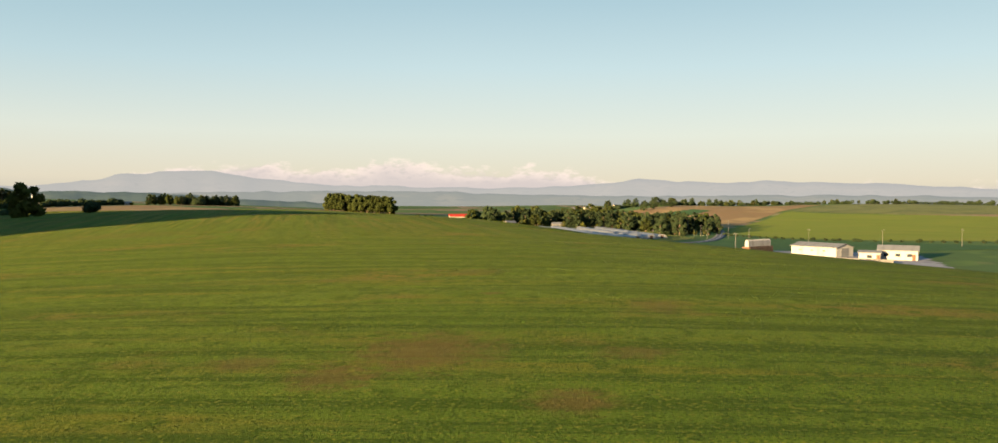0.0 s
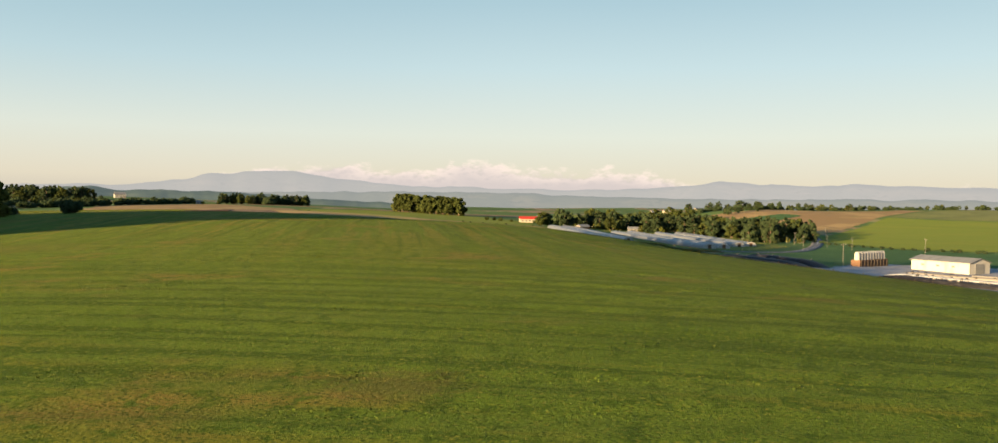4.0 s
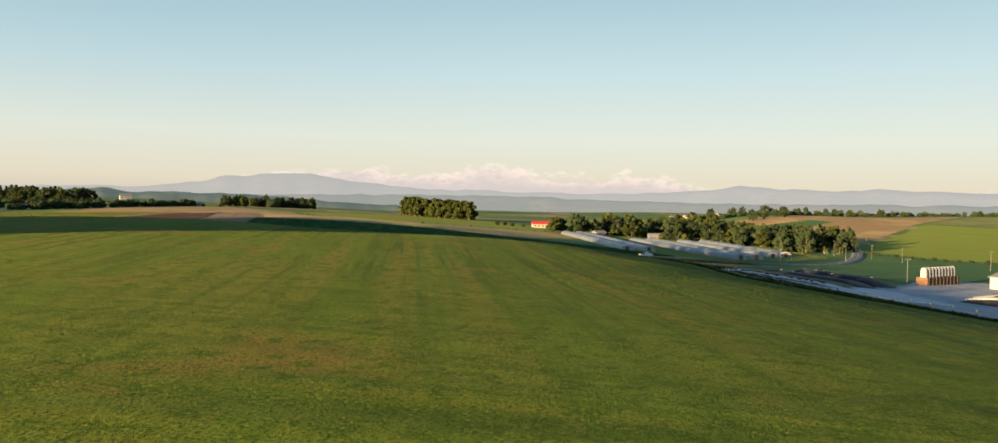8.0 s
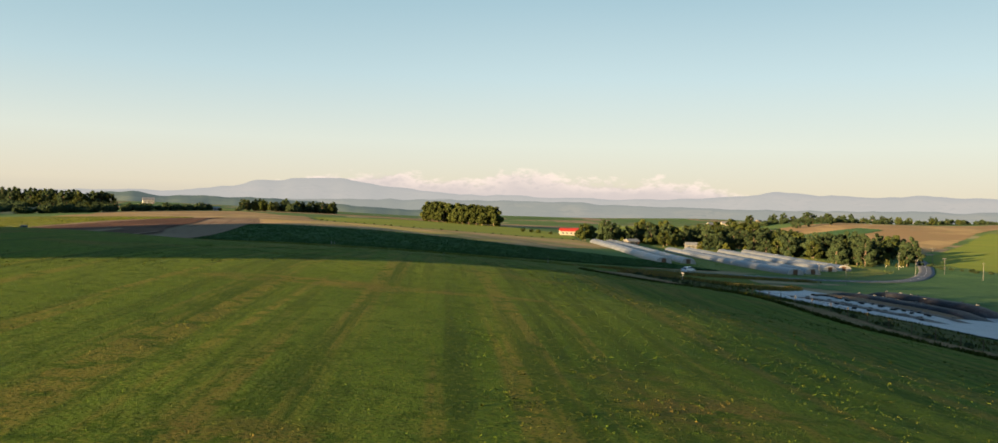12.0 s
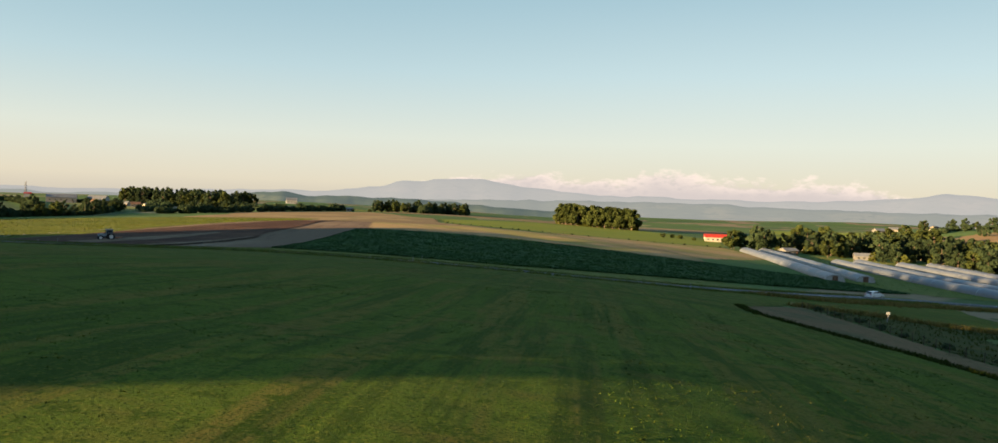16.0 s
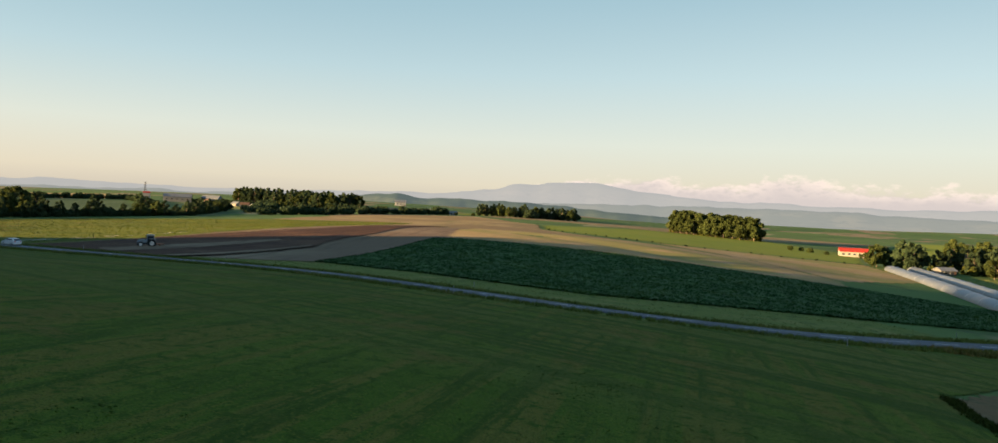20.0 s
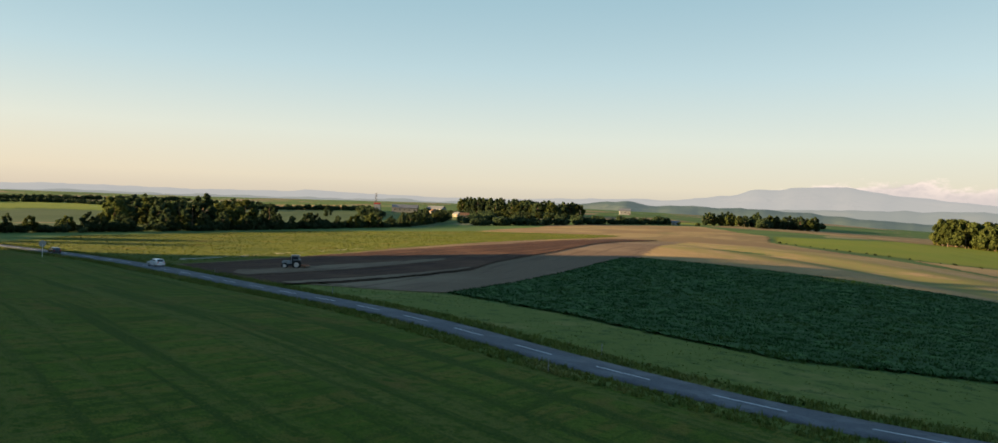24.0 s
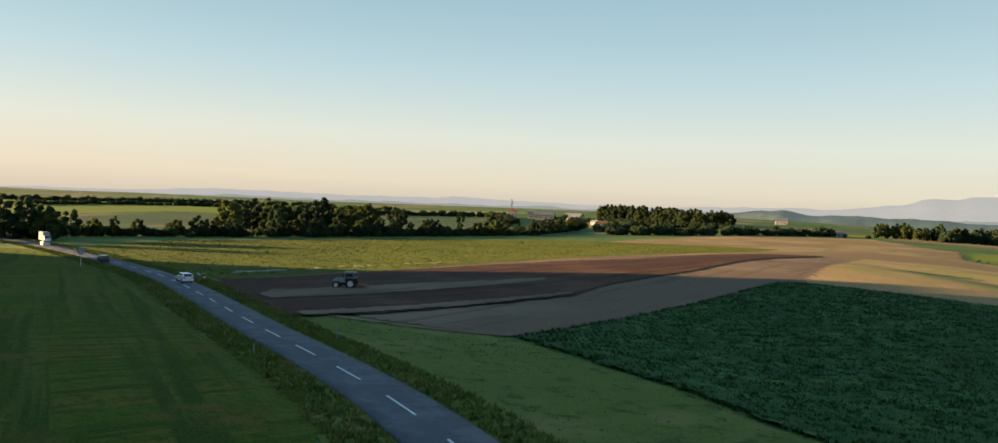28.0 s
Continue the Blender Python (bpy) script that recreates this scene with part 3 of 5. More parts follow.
def ribbon(name, line, width, mat, label, lift, category, offset=0.0, skirt=0.25, kind="structure", across=4):
    """A strip of the ground along a line, with a skirt at its sides."""
    verts, faces = [], []
    n = across + 3
    for i, p in enumerate(line):
        d = (line[min(i + 1, len(line) - 1)] - line[max(i - 1, 0)]).normalized()
        s = Vector((-d.y, d.x, 0))
        for k in range(n):
            u = min(max((k - 1) / across, 0), 1) - 0.5
            q = p + s * (offset + u * width)
            z = hz(q.x, q.y) + lift - (skirt if k in (0, n - 1) else 0)
            verts.append((q.x, q.y, z))
        if i:
            for k in range(n - 1):
                a = (i - 1) * n + k
                faces.append((a, a + n, a + n + 1, a + 1))
    faces = [tuple(reversed(f)) for f in faces]
    return tagged(link_mesh(name, verts, faces, mat, True), label, category, kind=kind)


ROAD = spline(((-420, 235), (-330, 252), (-240, 263), (-190, 266.3), (-128, 262.3), (-95, 260.2), (-64, 256.0), (-43, 258.6), (-26, 271), (-9, 298), (7, 324), (24, 340), (48, 350), (72, 368), (88, 402), (102, 450), (112, 500), (120, 580)))


def beside(offset, x0, x1):
    """Places along the road at an offset to its northern side, from west to east."""
    out = []
    for p, q in zip(ROAD, ROAD[1:]):
        if x0 <= p.x <= x1 and p.y < 330:
            d = (q - p).normalized()
            out.append((p.x - d.y * offset, p.y + d.x * offset))
    return out


# ---- fields ----
EDGE = [(110, 10), (62, 95), (38, 132), (22, 160), (17.5, 167), (13.5, 175), (9.8, 185), (6.5, 195), (3, 205), (-3, 214.5), (-9.3, 225), (-12.2, 235.5), (-9, 246), (-6.5, 257), (5, 261), (15, 261), (25, 270), (28, 284), (23, 300), (22, 318)]
FENCE = [(-5.5, 256), (-3, 248), (1, 236), (4.5, 226), (7.5, 216), (11, 205), (13.4, 195), (18, 184), (24, 172), (30, 163)]
MEADOW = [(-300, -110), (170, -110)] + EDGE + beside(-5.0, -290, 8)[::-1]
NEAR = [(-68, 0), (60, 0), (60, 98)] + EDGE[2:] + beside(-5.0, -66, 8)[::-1]
HOLE = (-62, 57, 6, 280)
field("meadow", MEADOW, M["meadow"], "wide mown hay meadow with tan patches and swath lines", 0.05, 1.6, relief=0.012, without=HOLE, rows=mown)
field("meadow_near", NEAR, M["meadow"], "mown hay meadow grass with tan patches and swath lines", 0.06, 0.42, relief=0.02, rows=mown)
field("roadside_strip", [(-118, 286)] + beside(4.6, -150, -6) + [(-24, 316), (-60, 281.5), (-79, 282.5), (-91, 284.5)], M["verge"], "mown grass strip between road and beet field", 0.05, 1.0, relief=0.03, stems=(4, 0.22, 0.12))
field("beet_field", ((-118, 286), (-143.5, 362), (-140, 366), (-69, 386), (-38, 394), (-4, 392), (18, 360), (-24, 316), (-60, 281), (-79, 282), (-91, 284)), M["crop"], "dark green sugar beet field", 0.20, 1.0, relief=0.22)
field("tilled_field", ((-118, 285), (-157, 267), (-192, 272), (-218, 330), (-230, 408), (-215, 500), (-150, 440), (-141, 366), (-134, 338)), M["tilled"], "pale tilled soil field", 0.07, 1.0, relief=0.03, stems=None)
field("ploughed_soil", [(-191.2, 273.5), (-193.3, 285.9), (-204.0, 317.4), (-205.1, 357.8), (-200.3, 380.6), (-230.1, 467.7), (-222.3, 492.1), (-165.7, 366.2), (-155.9, 333.1), (-146.5, 317.0), (-143.1, 298.3), (-138.2, 280.3), (-136.9, 267.8), (-159.6, 269.3)], M["ploughed"], "freshly ploughed dark reddish soil", 0.22, 0.9, relief=0.12)
for corners in ([(-163.9, 272.4), (-170.1, 276.2), (-174.0, 302.1), (-171.3, 330.9), (-166.5, 327.3), (-161.0, 295.5), (-156.7, 271.9)], [(-141.9, 270.3), (-147.2, 294.5), (-151.3, 321.4), (-147.7, 317.9), (-141.6, 291.3), (-137.3, 269.5)]):
    field("pale_strip", corners, M["tilled"], "pale unploughed strip between the dark furrows", 0.36, 0.8, relief=0.03)
field("weed_field", ((-192, 274), (-214, 268), (-300, 262), (-352, 300), (-372, 400), (-330, 480), (-262, 520), (-222, 415), (-210, 340)), M["weed"], "yellowish weedy fallow field", 0.09, 1.6, relief=0.02)
field("stubble_field", ((-142, 366), (-215, 500), (-140, 520), (-76, 455), (-40, 412), (-36, 396)), M["stubble"], "golden grass and stubble slope", 0.09, 1.4, relief=0.02)
field("ridge_field", ((-232, 410), (-330, 482), (-420, 640), (-360, 740), (-250, 640), (-213, 570), (-140, 522), (-160, 440)), M["brown"], "bare brown field on the ridge", 0.07, 2.4, relief=0.012)
field("hedge_pasture", ((-212, 570), (-250, 640), (-215, 730), (-130, 750), (-62, 660), (-48, 560), (-140, 545)), M["pasture"], "bright green pasture", 0.07, 2.4, relief=0.012)
field("ridge_field", ((-140, 540), (-48, 556), (-20, 470), (-40, 412), (-78, 455)), M["stubble"], "tan stubble field", 0.05, 2.4, relief=0.012)
field("plain_field", ((-360, 745), (-215, 735), (-130, 755), (-60, 900), (-240, 1050), (-420, 900)), M["brown"], "pale brown field", 0.07, 4, relief=0.012)
field("plain_field", ((-60, 900), (-62, 665), (40, 760), (60, 1000), (-60, 1050)), M["pasture"], "green field on the plain", 0.07, 4, relief=0.012)
field("hill_field", ((106, 499), (60, 640), (84, 790), (150, 860), (300, 862), (222, 744), (154, 599), (117, 521)), M["brown"], "brown bare field on the hillside", 0.07, 2.4, relief=0.012)
field("dark_crop_patch", ((76, 655), (84, 720), (150, 790), (165, 770), (120, 690)), M["darkgreen"], "dark green crop patch on the hillside", 0.25, 2.4, relief=0.012)
field("hill_pasture", ((108, 496), (119, 519), (157, 597), (222.5, 740), (247.5, 683), (298, 638), (420, 520), (260, 330), (140, 390), (120, 420)), M["pasture"], "bright green hillside pasture", 0.07, 2.4, relief=0.012)
field("hilltop_field", ((224, 745), (303, 862), (350, 870), (560, 800), (560, 560), (300, 641), (249, 686)), M["olive"], "olive field on the hill crest", 0.07, 3.2, relief=0.012)
field("valley_field", ((22, 300), (58, 340), (84, 392), (105, 440), (135, 388), (200, 300), (120, 285), (60, 285)), M["darkgreen"], "low dark green field in the hollow", 0.07, 1.6, relief=0.02)
field("tunnel_ground", ((-4, 394), (22, 362), (60, 372), (84, 420), (60, 520), (-30, 545), (-44, 540), (-20, 460)), M["verge"], "rough grass round the greenhouses", 0.07, 1.6, relief=0.02, stems=(0.5, 0.4, 0.2))

field("plain_field", ((-395, 225), (-400, 330), (-440, 400), (-552, 394), (-722, 444), (-760, 392), (-694, 328), (-598, 268), (-520, 225)), M["dullgreen"], "wide dull green field beyond the tree row", 0.07, 6, relief=0.012)
field("plain_field", ((-602, 264), (-698, 322), (-765, 388), (-728, 446), (-820, 474), (-1050, 430), (-1050, 240), (-700, 220)), M["green"], "green field on the rise", 0.07, 7, relief=0.012)
field("plain_field", ((-450, 410), (-420, 520), (-480, 600), (-575, 586), (-722, 680), (-756, 612), (-732, 498), (-608, 446)), M["dullgreen"], "grey-green field behind the trees", 0.07, 6, relief=0.012)
field("plain_field", ((-736, 500), (-760, 612), (-740, 690), (-850, 748), (-880, 600), (-850, 520)), M["stubble"], "straw-coloured stubble field", 0.07, 7, relief=0.012)
field("plain_field", ((-480, 606), (-520, 690), (-640, 735), (-700, 690), (-575, 592)), M["olive"], "olive field round the farm", 0.07, 6, relief=0.012)
field("plain_field", ((-650, 742), (-585, 745), (-560, 795), (-700, 790)), M["pasture"], "bright green strip before the far wood", 0.07, 6, relief=0.012)
field("plain_field", ((-520, 735), (-560, 790), (-585, 1000), (-500, 960), (-470, 800)), M["brown"], "bare brown field far off", 0.07, 7, relief=0.012)
field("plain_field", ((-425, 758), (-465, 800), (-495, 955), (-420, 980), (-400, 800)), M["pasture"], "small green field behind the ridge", 0.07, 7, relief=0.012)

# ---- roads ----
ribbon("road", ROAD, 5.4, M["asphalt"], "two-lane grey asphalt country road", 0.20, "road", skirt=0.4)
for side, w in ((1, 4.5), (-1, 4.0)):
    ribbon("verge", [p for p in ROAD if p.y < 338], w, M["verge"], "rough grass verge along the road", 0.07, "verge", side * (2.7 + w / 2), 0.02)
TRACK = spline(((22, 169), (26, 161), (42, 132.5), (65, 95.5), (112, 12)), 2.0)
ribbon("farm_track", TRACK, 6.0, M["track"], "earth farm track beside the meadow", 0.10, "track", 0.0)
field("track_head", EDGE[3:12] + [(-9, 246)] + FENCE, M["track"], "bare brown earth at the head of the farm track", 0.085, 0.7, "track", relief=0.05)
field("weedy_bank", FENCE + [(64, 110), (86, 120), (60, 165), (36, 198), (25, 214), (19, 230), (15, 246), (24, 262), (15, 261), (5, 261)], M["bankweed"], "dark weedy bank between the track and the silage yard", 0.07, 0.8, relief=0.05, stems=(4, 0.2, 0.3))
field("silage_apron", ((16, 244), (24, 264), (30, 281), (44, 262), (56, 240), (60, 214), (44, 196), (33, 201), (24, 215), (19, 230)), M["whitetarp"], "pale sheeting and concrete round the silage heaps", 0.16, 0.9, "yard", relief=0.05)
ribbon("field_entrance", spline(((-189, 269), (-204, 276), (-214, 300), (-222, 340))), 4.0, M["gravel"], "pale gravel field entrance", 0.10, "track")
ribbon("field_path", spline(((-150, 268), (-119, 287), (-129, 316), (-142, 360))), 1.4, M["tilled"], "pale worn path between the fields", 0.16, "path", skirt=0.03)


# ---- distance ----
def ridge(name, dist, az0, az1, profile, mat, label, depth=400.0, foot=-60.0, steps=220, centre=(0, 130)):
    """A range of hills round the place; profile gives its elevation in degrees at an azimuth to the left of +y."""
    verts, faces = [], []
    for i in range(steps + 1):
        az = az0 + (az1 - az0) * i / steps
        s, c = -math.sin(radians(az)), math.cos(radians(az))
        top = 6.0 + dist * math.tan(radians(profile(az)))
        for k, (d, z) in enumerate(((-depth, foot), (-depth * 0.5, foot + (top - foot) * 0.42), (-depth * 0.15, foot + (top - foot) * 0.86), (0, top), (depth * 0.4, foot))):
            wob = 0 if k in (0, 4) else 0.06 * (top - foot) * noise.noise(Vector((az * 0.7, k * 3.1, dist * 0.01)))
            r = dist + d + 40 * noise.noise(Vector((az * 0.4, k, 7.0)))
            verts.append((centre[0] + r * s, centre[1] + r * c, z + wob))
        if i:
            for k in range(4):
                a = (i - 1) * 5 + k
                faces.append((a, a + 1, a + 6, a + 5))
    ob = link_mesh(name, verts, faces, mat, True)
    return tagged(ob, label, "hills", kind="structure")


def fray(az, seed, rough):
    return rough * noise.fractal(Vector((az * 0.35, seed, 0)), 0.9, 2.1, 5)


def bump(az, at, wide):
    return math.exp(-((az - at) / wide) ** 2)


def outline(az, stops):
    return float(np.interp(-az, [-p[0] for p in stops], [p[1] for p in stops]))


PEAKS = ((92, -0.15), (80, 0.05), (74, 0.38), (66, 0.35), (57, 0.5), (50, 0.4), (44, 0.5), (38, 0.75), (34, 0.78), (32, 0.95), (30.2, 1.2), (28.9, 1.56), (28.1, 1.74), (27.2, 1.68), (25, 1.95), (23, 1.9), (20, 1.5), (15, 1.1), (8, 1.0), (2, 0.95), (-2, 1.1), (-7, 1.6), (-12, 1.4), (-16, 1.5), (-22, 1.35), (-28, 1.0), (-40, 1.1), (-70, 0.8))
WOODED = ((60, -0.5), (46, -0.2), (43, 0.05), (41.3, 0.25), (39, 0.52), (37.8, 0.72), (36.5, 0.72), (35.6, 0.6), (33.4, 0.53), (29.5, 0.6), (27, 0.45), (24, 0.2), (21, 0.0), (14, -0.3))


def mountain_line(az):
    return outline(az, PEAKS) + fray(az, 1.0, 0.07) + fray(az * 4, 2.0, 0.03)


def foothill_line(az):
    return 0.30 - 0.014 * max(0.0, az - 42) + 0.38 * bump(az, 12, 14) + 0.25 * bump(az, -20, 12) + 0.12 * bump(az, 70, 8) + fray(az, 4.0, 0.14)


def wooded_line(az):
    return 0.85 * outline(az, WOODED) + fray(az * 2, 9.0, 0.05)


# the three ranges carry their haze as a glow of the surface
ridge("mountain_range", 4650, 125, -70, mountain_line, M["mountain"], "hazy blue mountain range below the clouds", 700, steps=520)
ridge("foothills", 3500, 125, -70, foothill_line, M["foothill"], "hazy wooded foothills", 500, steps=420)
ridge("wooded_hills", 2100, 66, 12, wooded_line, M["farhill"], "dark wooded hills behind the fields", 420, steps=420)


# ---- shapes ----
def box_into(bm, centre, size, turn=0.0, bevel=0.0):
    m = Matrix.Translation(centre) @ Matrix.Rotation(turn, 4, "Z") @ Matrix.Diagonal((*size, 1))
    made = bmesh.ops.create_cube(bm, size=1, matrix=m)
    if bevel:
        edges = {e for v in made["verts"] for e in v.link_edges}
        bmesh.ops.bevel(bm, geom=list(edges), offset=bevel, segments=2, affect="EDGES")
    return bm


def box(centre, size, turn=0.0, bevel=0.0):
    return box_into(bmesh.new(), centre, size, turn, bevel)


def rod_into(bm, a, b, r0, r1=None, sides=8):
    a, b = Vector(a), Vector(b)
    d = b - a
    m = Matrix.Translation((a + b) / 2) @ d.to_track_quat("Z", "Y").to_matrix().to_4x4()
    bmesh.ops.create_cone(bm, cap_ends=True, segments=sides, radius1=r0, radius2=r0 if r1 is None else r1, depth=d.length, matrix=m)
    return bm


def rod(a, b, r0, r1=None, sides=8):
    return rod_into(bmesh.new(), a, b, r0, r1, sides)


def prism(outline, y0, y1):
    """An outline in x, z swept along y."""
    bm = bmesh.new()
    lo = [bm.verts.new((x, y0, z)) for x, z in outline]
    hi = [bm.verts.new((x, y1, z)) for x, z in outline]
    n = len(outline)
    bm.faces.new(lo)
    bm.faces.new(list(reversed(hi)))
    for i in range(n):
        bm.faces.new((lo[i], hi[i], hi[(i + 1) % n], lo[(i + 1) % n]))
    bmesh.ops.recalc_face_normals(bm, faces=bm.faces[:])
    return bm


def place(x, y, turn=0.0, dz=0.0, s=1.0):
    return Matrix.Translation((x, y, hz(x, y) + dz)) @ Matrix.Rotation(radians(turn), 4, "Z") @ Matrix.Scale(s, 4)


# ---- trees ----
def leaf_cloud(rng, blobs, count, size, flat=0.75):
    """Small bent leaf clumps scattered through the shells of several blobs: verts and faces."""
    verts, faces = [], []
    weights = np.array([r[3] ** 2 for r in blobs])
    pick = rng.choice(len(blobs), count, p=weights / weights.sum())
    for b in pick:
        cx, cy, cz, r = blobs[b]
        d = rng.normal(size=3)
        d /= np.linalg.norm(d)
        rad = r * (0.55 + 0.5 * rng.random() ** 0.5)
        c = np.array((cx, cy, cz)) + d * rad * np.array((1, 1, flat))
        u = rng.normal(size=3)
        u /= np.linalg.norm(u)
        w = np.cross(u, d + 0.4 * rng.normal(size=3))
        w /= np.linalg.norm(w) + 1e-6
        s = size * (0.6 + 0.8 * rng.random())
        k = len(verts)
        for q in (c - u * s, c + w * s * 0.8 + d * s * 0.25, c + u * s, c - w * s * 0.8 - d * s * 0.2):
            verts.append(q)
        faces += [(k, k + 1, k + 2), (k, k + 2, k + 3)]
    return np.array(verts), faces


def tree_thing(name, label, seed, tall, spread, leaf, bark, trunk_share=0.25, leaves=1500, leaf_size=0.5, shape="round", group="", category="tree"):
    """A tree at the origin: tapered trunk with limbs, and a crown of leaf clumps with gaps."""
    rng = np.random.default_rng(seed)
    ob = thing(name, label, category, group=group)
    bm = bmesh.new()
    rod_into(bm, (0, 0, -0.4), (0.05 * tall * rng.normal() * 0.3, 0, tall * 0.55), 0.022 * tall, 0.012 * tall, 7)
    rod_into(bm, (0, 0, tall * 0.5), (0, 0, tall * 0.9), 0.012 * tall, 0.003 * tall, 5)
    blobs = []
    n = 11 if shape == "round" else 9
    for i in range(n):
        f = i / (n - 1)
        a = i * 2.4 + rng.random()
        if shape == "round":
            z = tall * (trunk_share + (0.92 - trunk_share) * f)
            reach = spread * (0.25 + 0.55 * math.sin(math.pi * min(1, 0.2 + 0.75 * f)))
            r = spread * (0.30 + 0.22 * rng.random()) * (1.05 - 0.35 * f)
        elif shape == "column":
            z = tall * (trunk_share + (0.95 - trunk_share) * f)
            reach = spread * 0.4 * (1 - 0.5 * f)
            r = spread * (0.40 + 0.2 * rng.random()) * (1 - 0.55 * f)
        else:
            z = tall * (trunk_share + (0.97 - trunk_share) * f)
            reach = spread * 0.12
            r = spread * (1.0 - 0.9 * f) * 0.85
        c = (math.cos(a) * reach, math.sin(a) * reach, z)
        blobs.append((*c, max(r, 0.12 * spread)))
        if shape != "cone" and i < n - 2:
            rod_into(bm, (0, 0, max(tall * 0.12, z - 0.22 * tall)), c, 0.008 * tall, 0.003 * tall, 4)
    part("trunk", bm, M[bark], ob)
    v, fc = leaf_cloud(rng, blobs, leaves, leaf_size, 0.8 if shape == "round" else (0.9 if shape == "column" else 0.35))
    link_mesh("crown", v, fc, M[leaf], False, ob)
    return ob


def bush_thing(name, label, seed, tall, spread, leaf, leaves=350, leaf_size=0.3, group=""):
    rng = np.random.default_rng(seed)
    ob = thing(name, label, "bush", group=group)
    bm = bmesh.new()
    blobs = []
    for i in range(6):
        a = i * 1.1 + rng.random()
        c = (math.cos(a) * spread * 0.45, math.sin(a) * spread * 0.45, tall * (0.35 + 0.35 * rng.random()))
        blobs.append((*c, spread * (0.35 + 0.2 * rng.random())))
        rod_into(bm, (0, 0, -0.2), c, 0.05, 0.02, 4)
    part("stems", bm, M["bark"], ob)
    v, fc = leaf_cloud(rng, blobs, leaves, leaf_size, tall / (2 * spread) + 0.3)
    link_mesh("foliage", v, fc, M[leaf], False, ob)
    return ob


# ---- buildings ----
def house(name, label, x, y, turn, wide, deep, eaves, rise, wall_mat, roof_mat, windows=3, category="house", door=True, chimney=False, over=0.4):
    """A gabled building: ridge along its local x, front wall towards local -y."""
    ob = thing(name, label, category, place(x, y, turn, -0.15))
    w, d = wide / 2, deep / 2
    body = prism([(-d, -0.3), (d, -0.3), (d, eaves), (0, eaves + rise), (-d, eaves)], -w, w)
    bmesh.ops.rotate(body, verts=body.verts[:], cent=(0, 0, 0), matrix=Matrix.Rotation(radians(90), 3, "Z"))
    part("wall", body, wall_mat, ob)
    k = rise / d
    for s in (-1, 1):
        t = 0.16
        slab = prism([(0, eaves + rise + 0.02), (s * (d + over), eaves - k * over + 0.02), (s * (d + over), eaves - k * over + 0.02 + t), (0, eaves + rise + 0.02 + t)], -w - over, w + over)
        bmesh.ops.rotate(slab, verts=slab.verts[:], cent=(0, 0, 0), matrix=Matrix.Rotation(radians(90), 3, "Z"))
        part("roof", slab, roof_mat, ob)
    for i in range(windows):
        px = -w + wide * (i + 0.7) / (windows + 0.4)
        win = part("window", box((px, -d - 0.02, eaves * 0.55), (min(1.6, wide / windows * 0.5), 0.08, 1.1)), M["white"], ob)
        part("pane", box((px, -d - 0.055, eaves * 0.55), (min(1.4, wide / windows * 0.44), 0.04, 0.9)), M["darkglass"], win)
    if door:
        part("door", box((w * 0.8, -d - 0.03, 1.0), (1.0, 0.08, 2.1)), M["brownwood"], ob)
    if chimney:
        part("chimney", box((w * 0.4, d * 0.3, eaves + rise * 0.8), (0.5, 0.5, 1.4)), M["polegrey"], ob)
    return ob

rnd = np.random.default_rng(11)

# ---- road markings and roadside ----
markings = thing("centre_line", "white dashed centre line painted on the road", "road marking", kind="structure")
length = [0.0]
for p, q in zip(ROAD, ROAD[1:]):
    length.append(length[-1] + (q - p).length)


def along(s):
    s = min(max(s, 0.0), length[-1] - 0.01)
    i = int(np.searchsorted(length, s, side="right")) - 1
    d = (ROAD[i + 1] - ROAD[i]).normalized()
    return ROAD[i] + d * (s - length[i]), d


DASH, STEP = 5.3, 10.6
start = min(range(len(ROAD)), key=lambda i: (ROAD[i] - Vector((-94.5, 259, 0))).length)
s0 = length[start] % STEP
for k in range(int(length[-1] / STEP) - 1):
    verts, faces = [], []
    for j in range(4):
        p, d = along(s0 + k * STEP + DASH * j / 3)
        side = Vector((-d.y, d.x, 0))
        for o in (-0.09, 0.09):
            q = p + side * o
            verts.append((q.x, q.y, hz(q.x, q.y) + 0.212))
        if j:
            b = 2 * j
            faces.append((b - 2, b - 1, b + 1, b))
    link_mesh("dash", verts, faces, M["paint"], parent=markings)
post = thing("delineator_post", "white roadside delineator post with a round reflector", "road post", group="delineator posts along the road")
part("stem", rod((0, 0, -0.1), (0, 0, 0.95), 0.04, 0.04), M["postwhite"], post)
part("reflector", rod((0, -0.03, 1.0), (0, 0.03, 1.0), 0.07, 0.07, 12), M["postwhite"], post, "round white reflector")
spots = ((-63.5, 250.2), (-112, 256.6), (-160, 261.2), (-68, 262.2), (-121, 267.4), (-165, 270.2), (-22, 264), (2, 304), (-12, 305), (26, 331), (56, 362))
post.matrix_basis = place(*spots[0], 0)
for x, y in spots[1:]:
    copy_thing(post, place(x, y, 20))

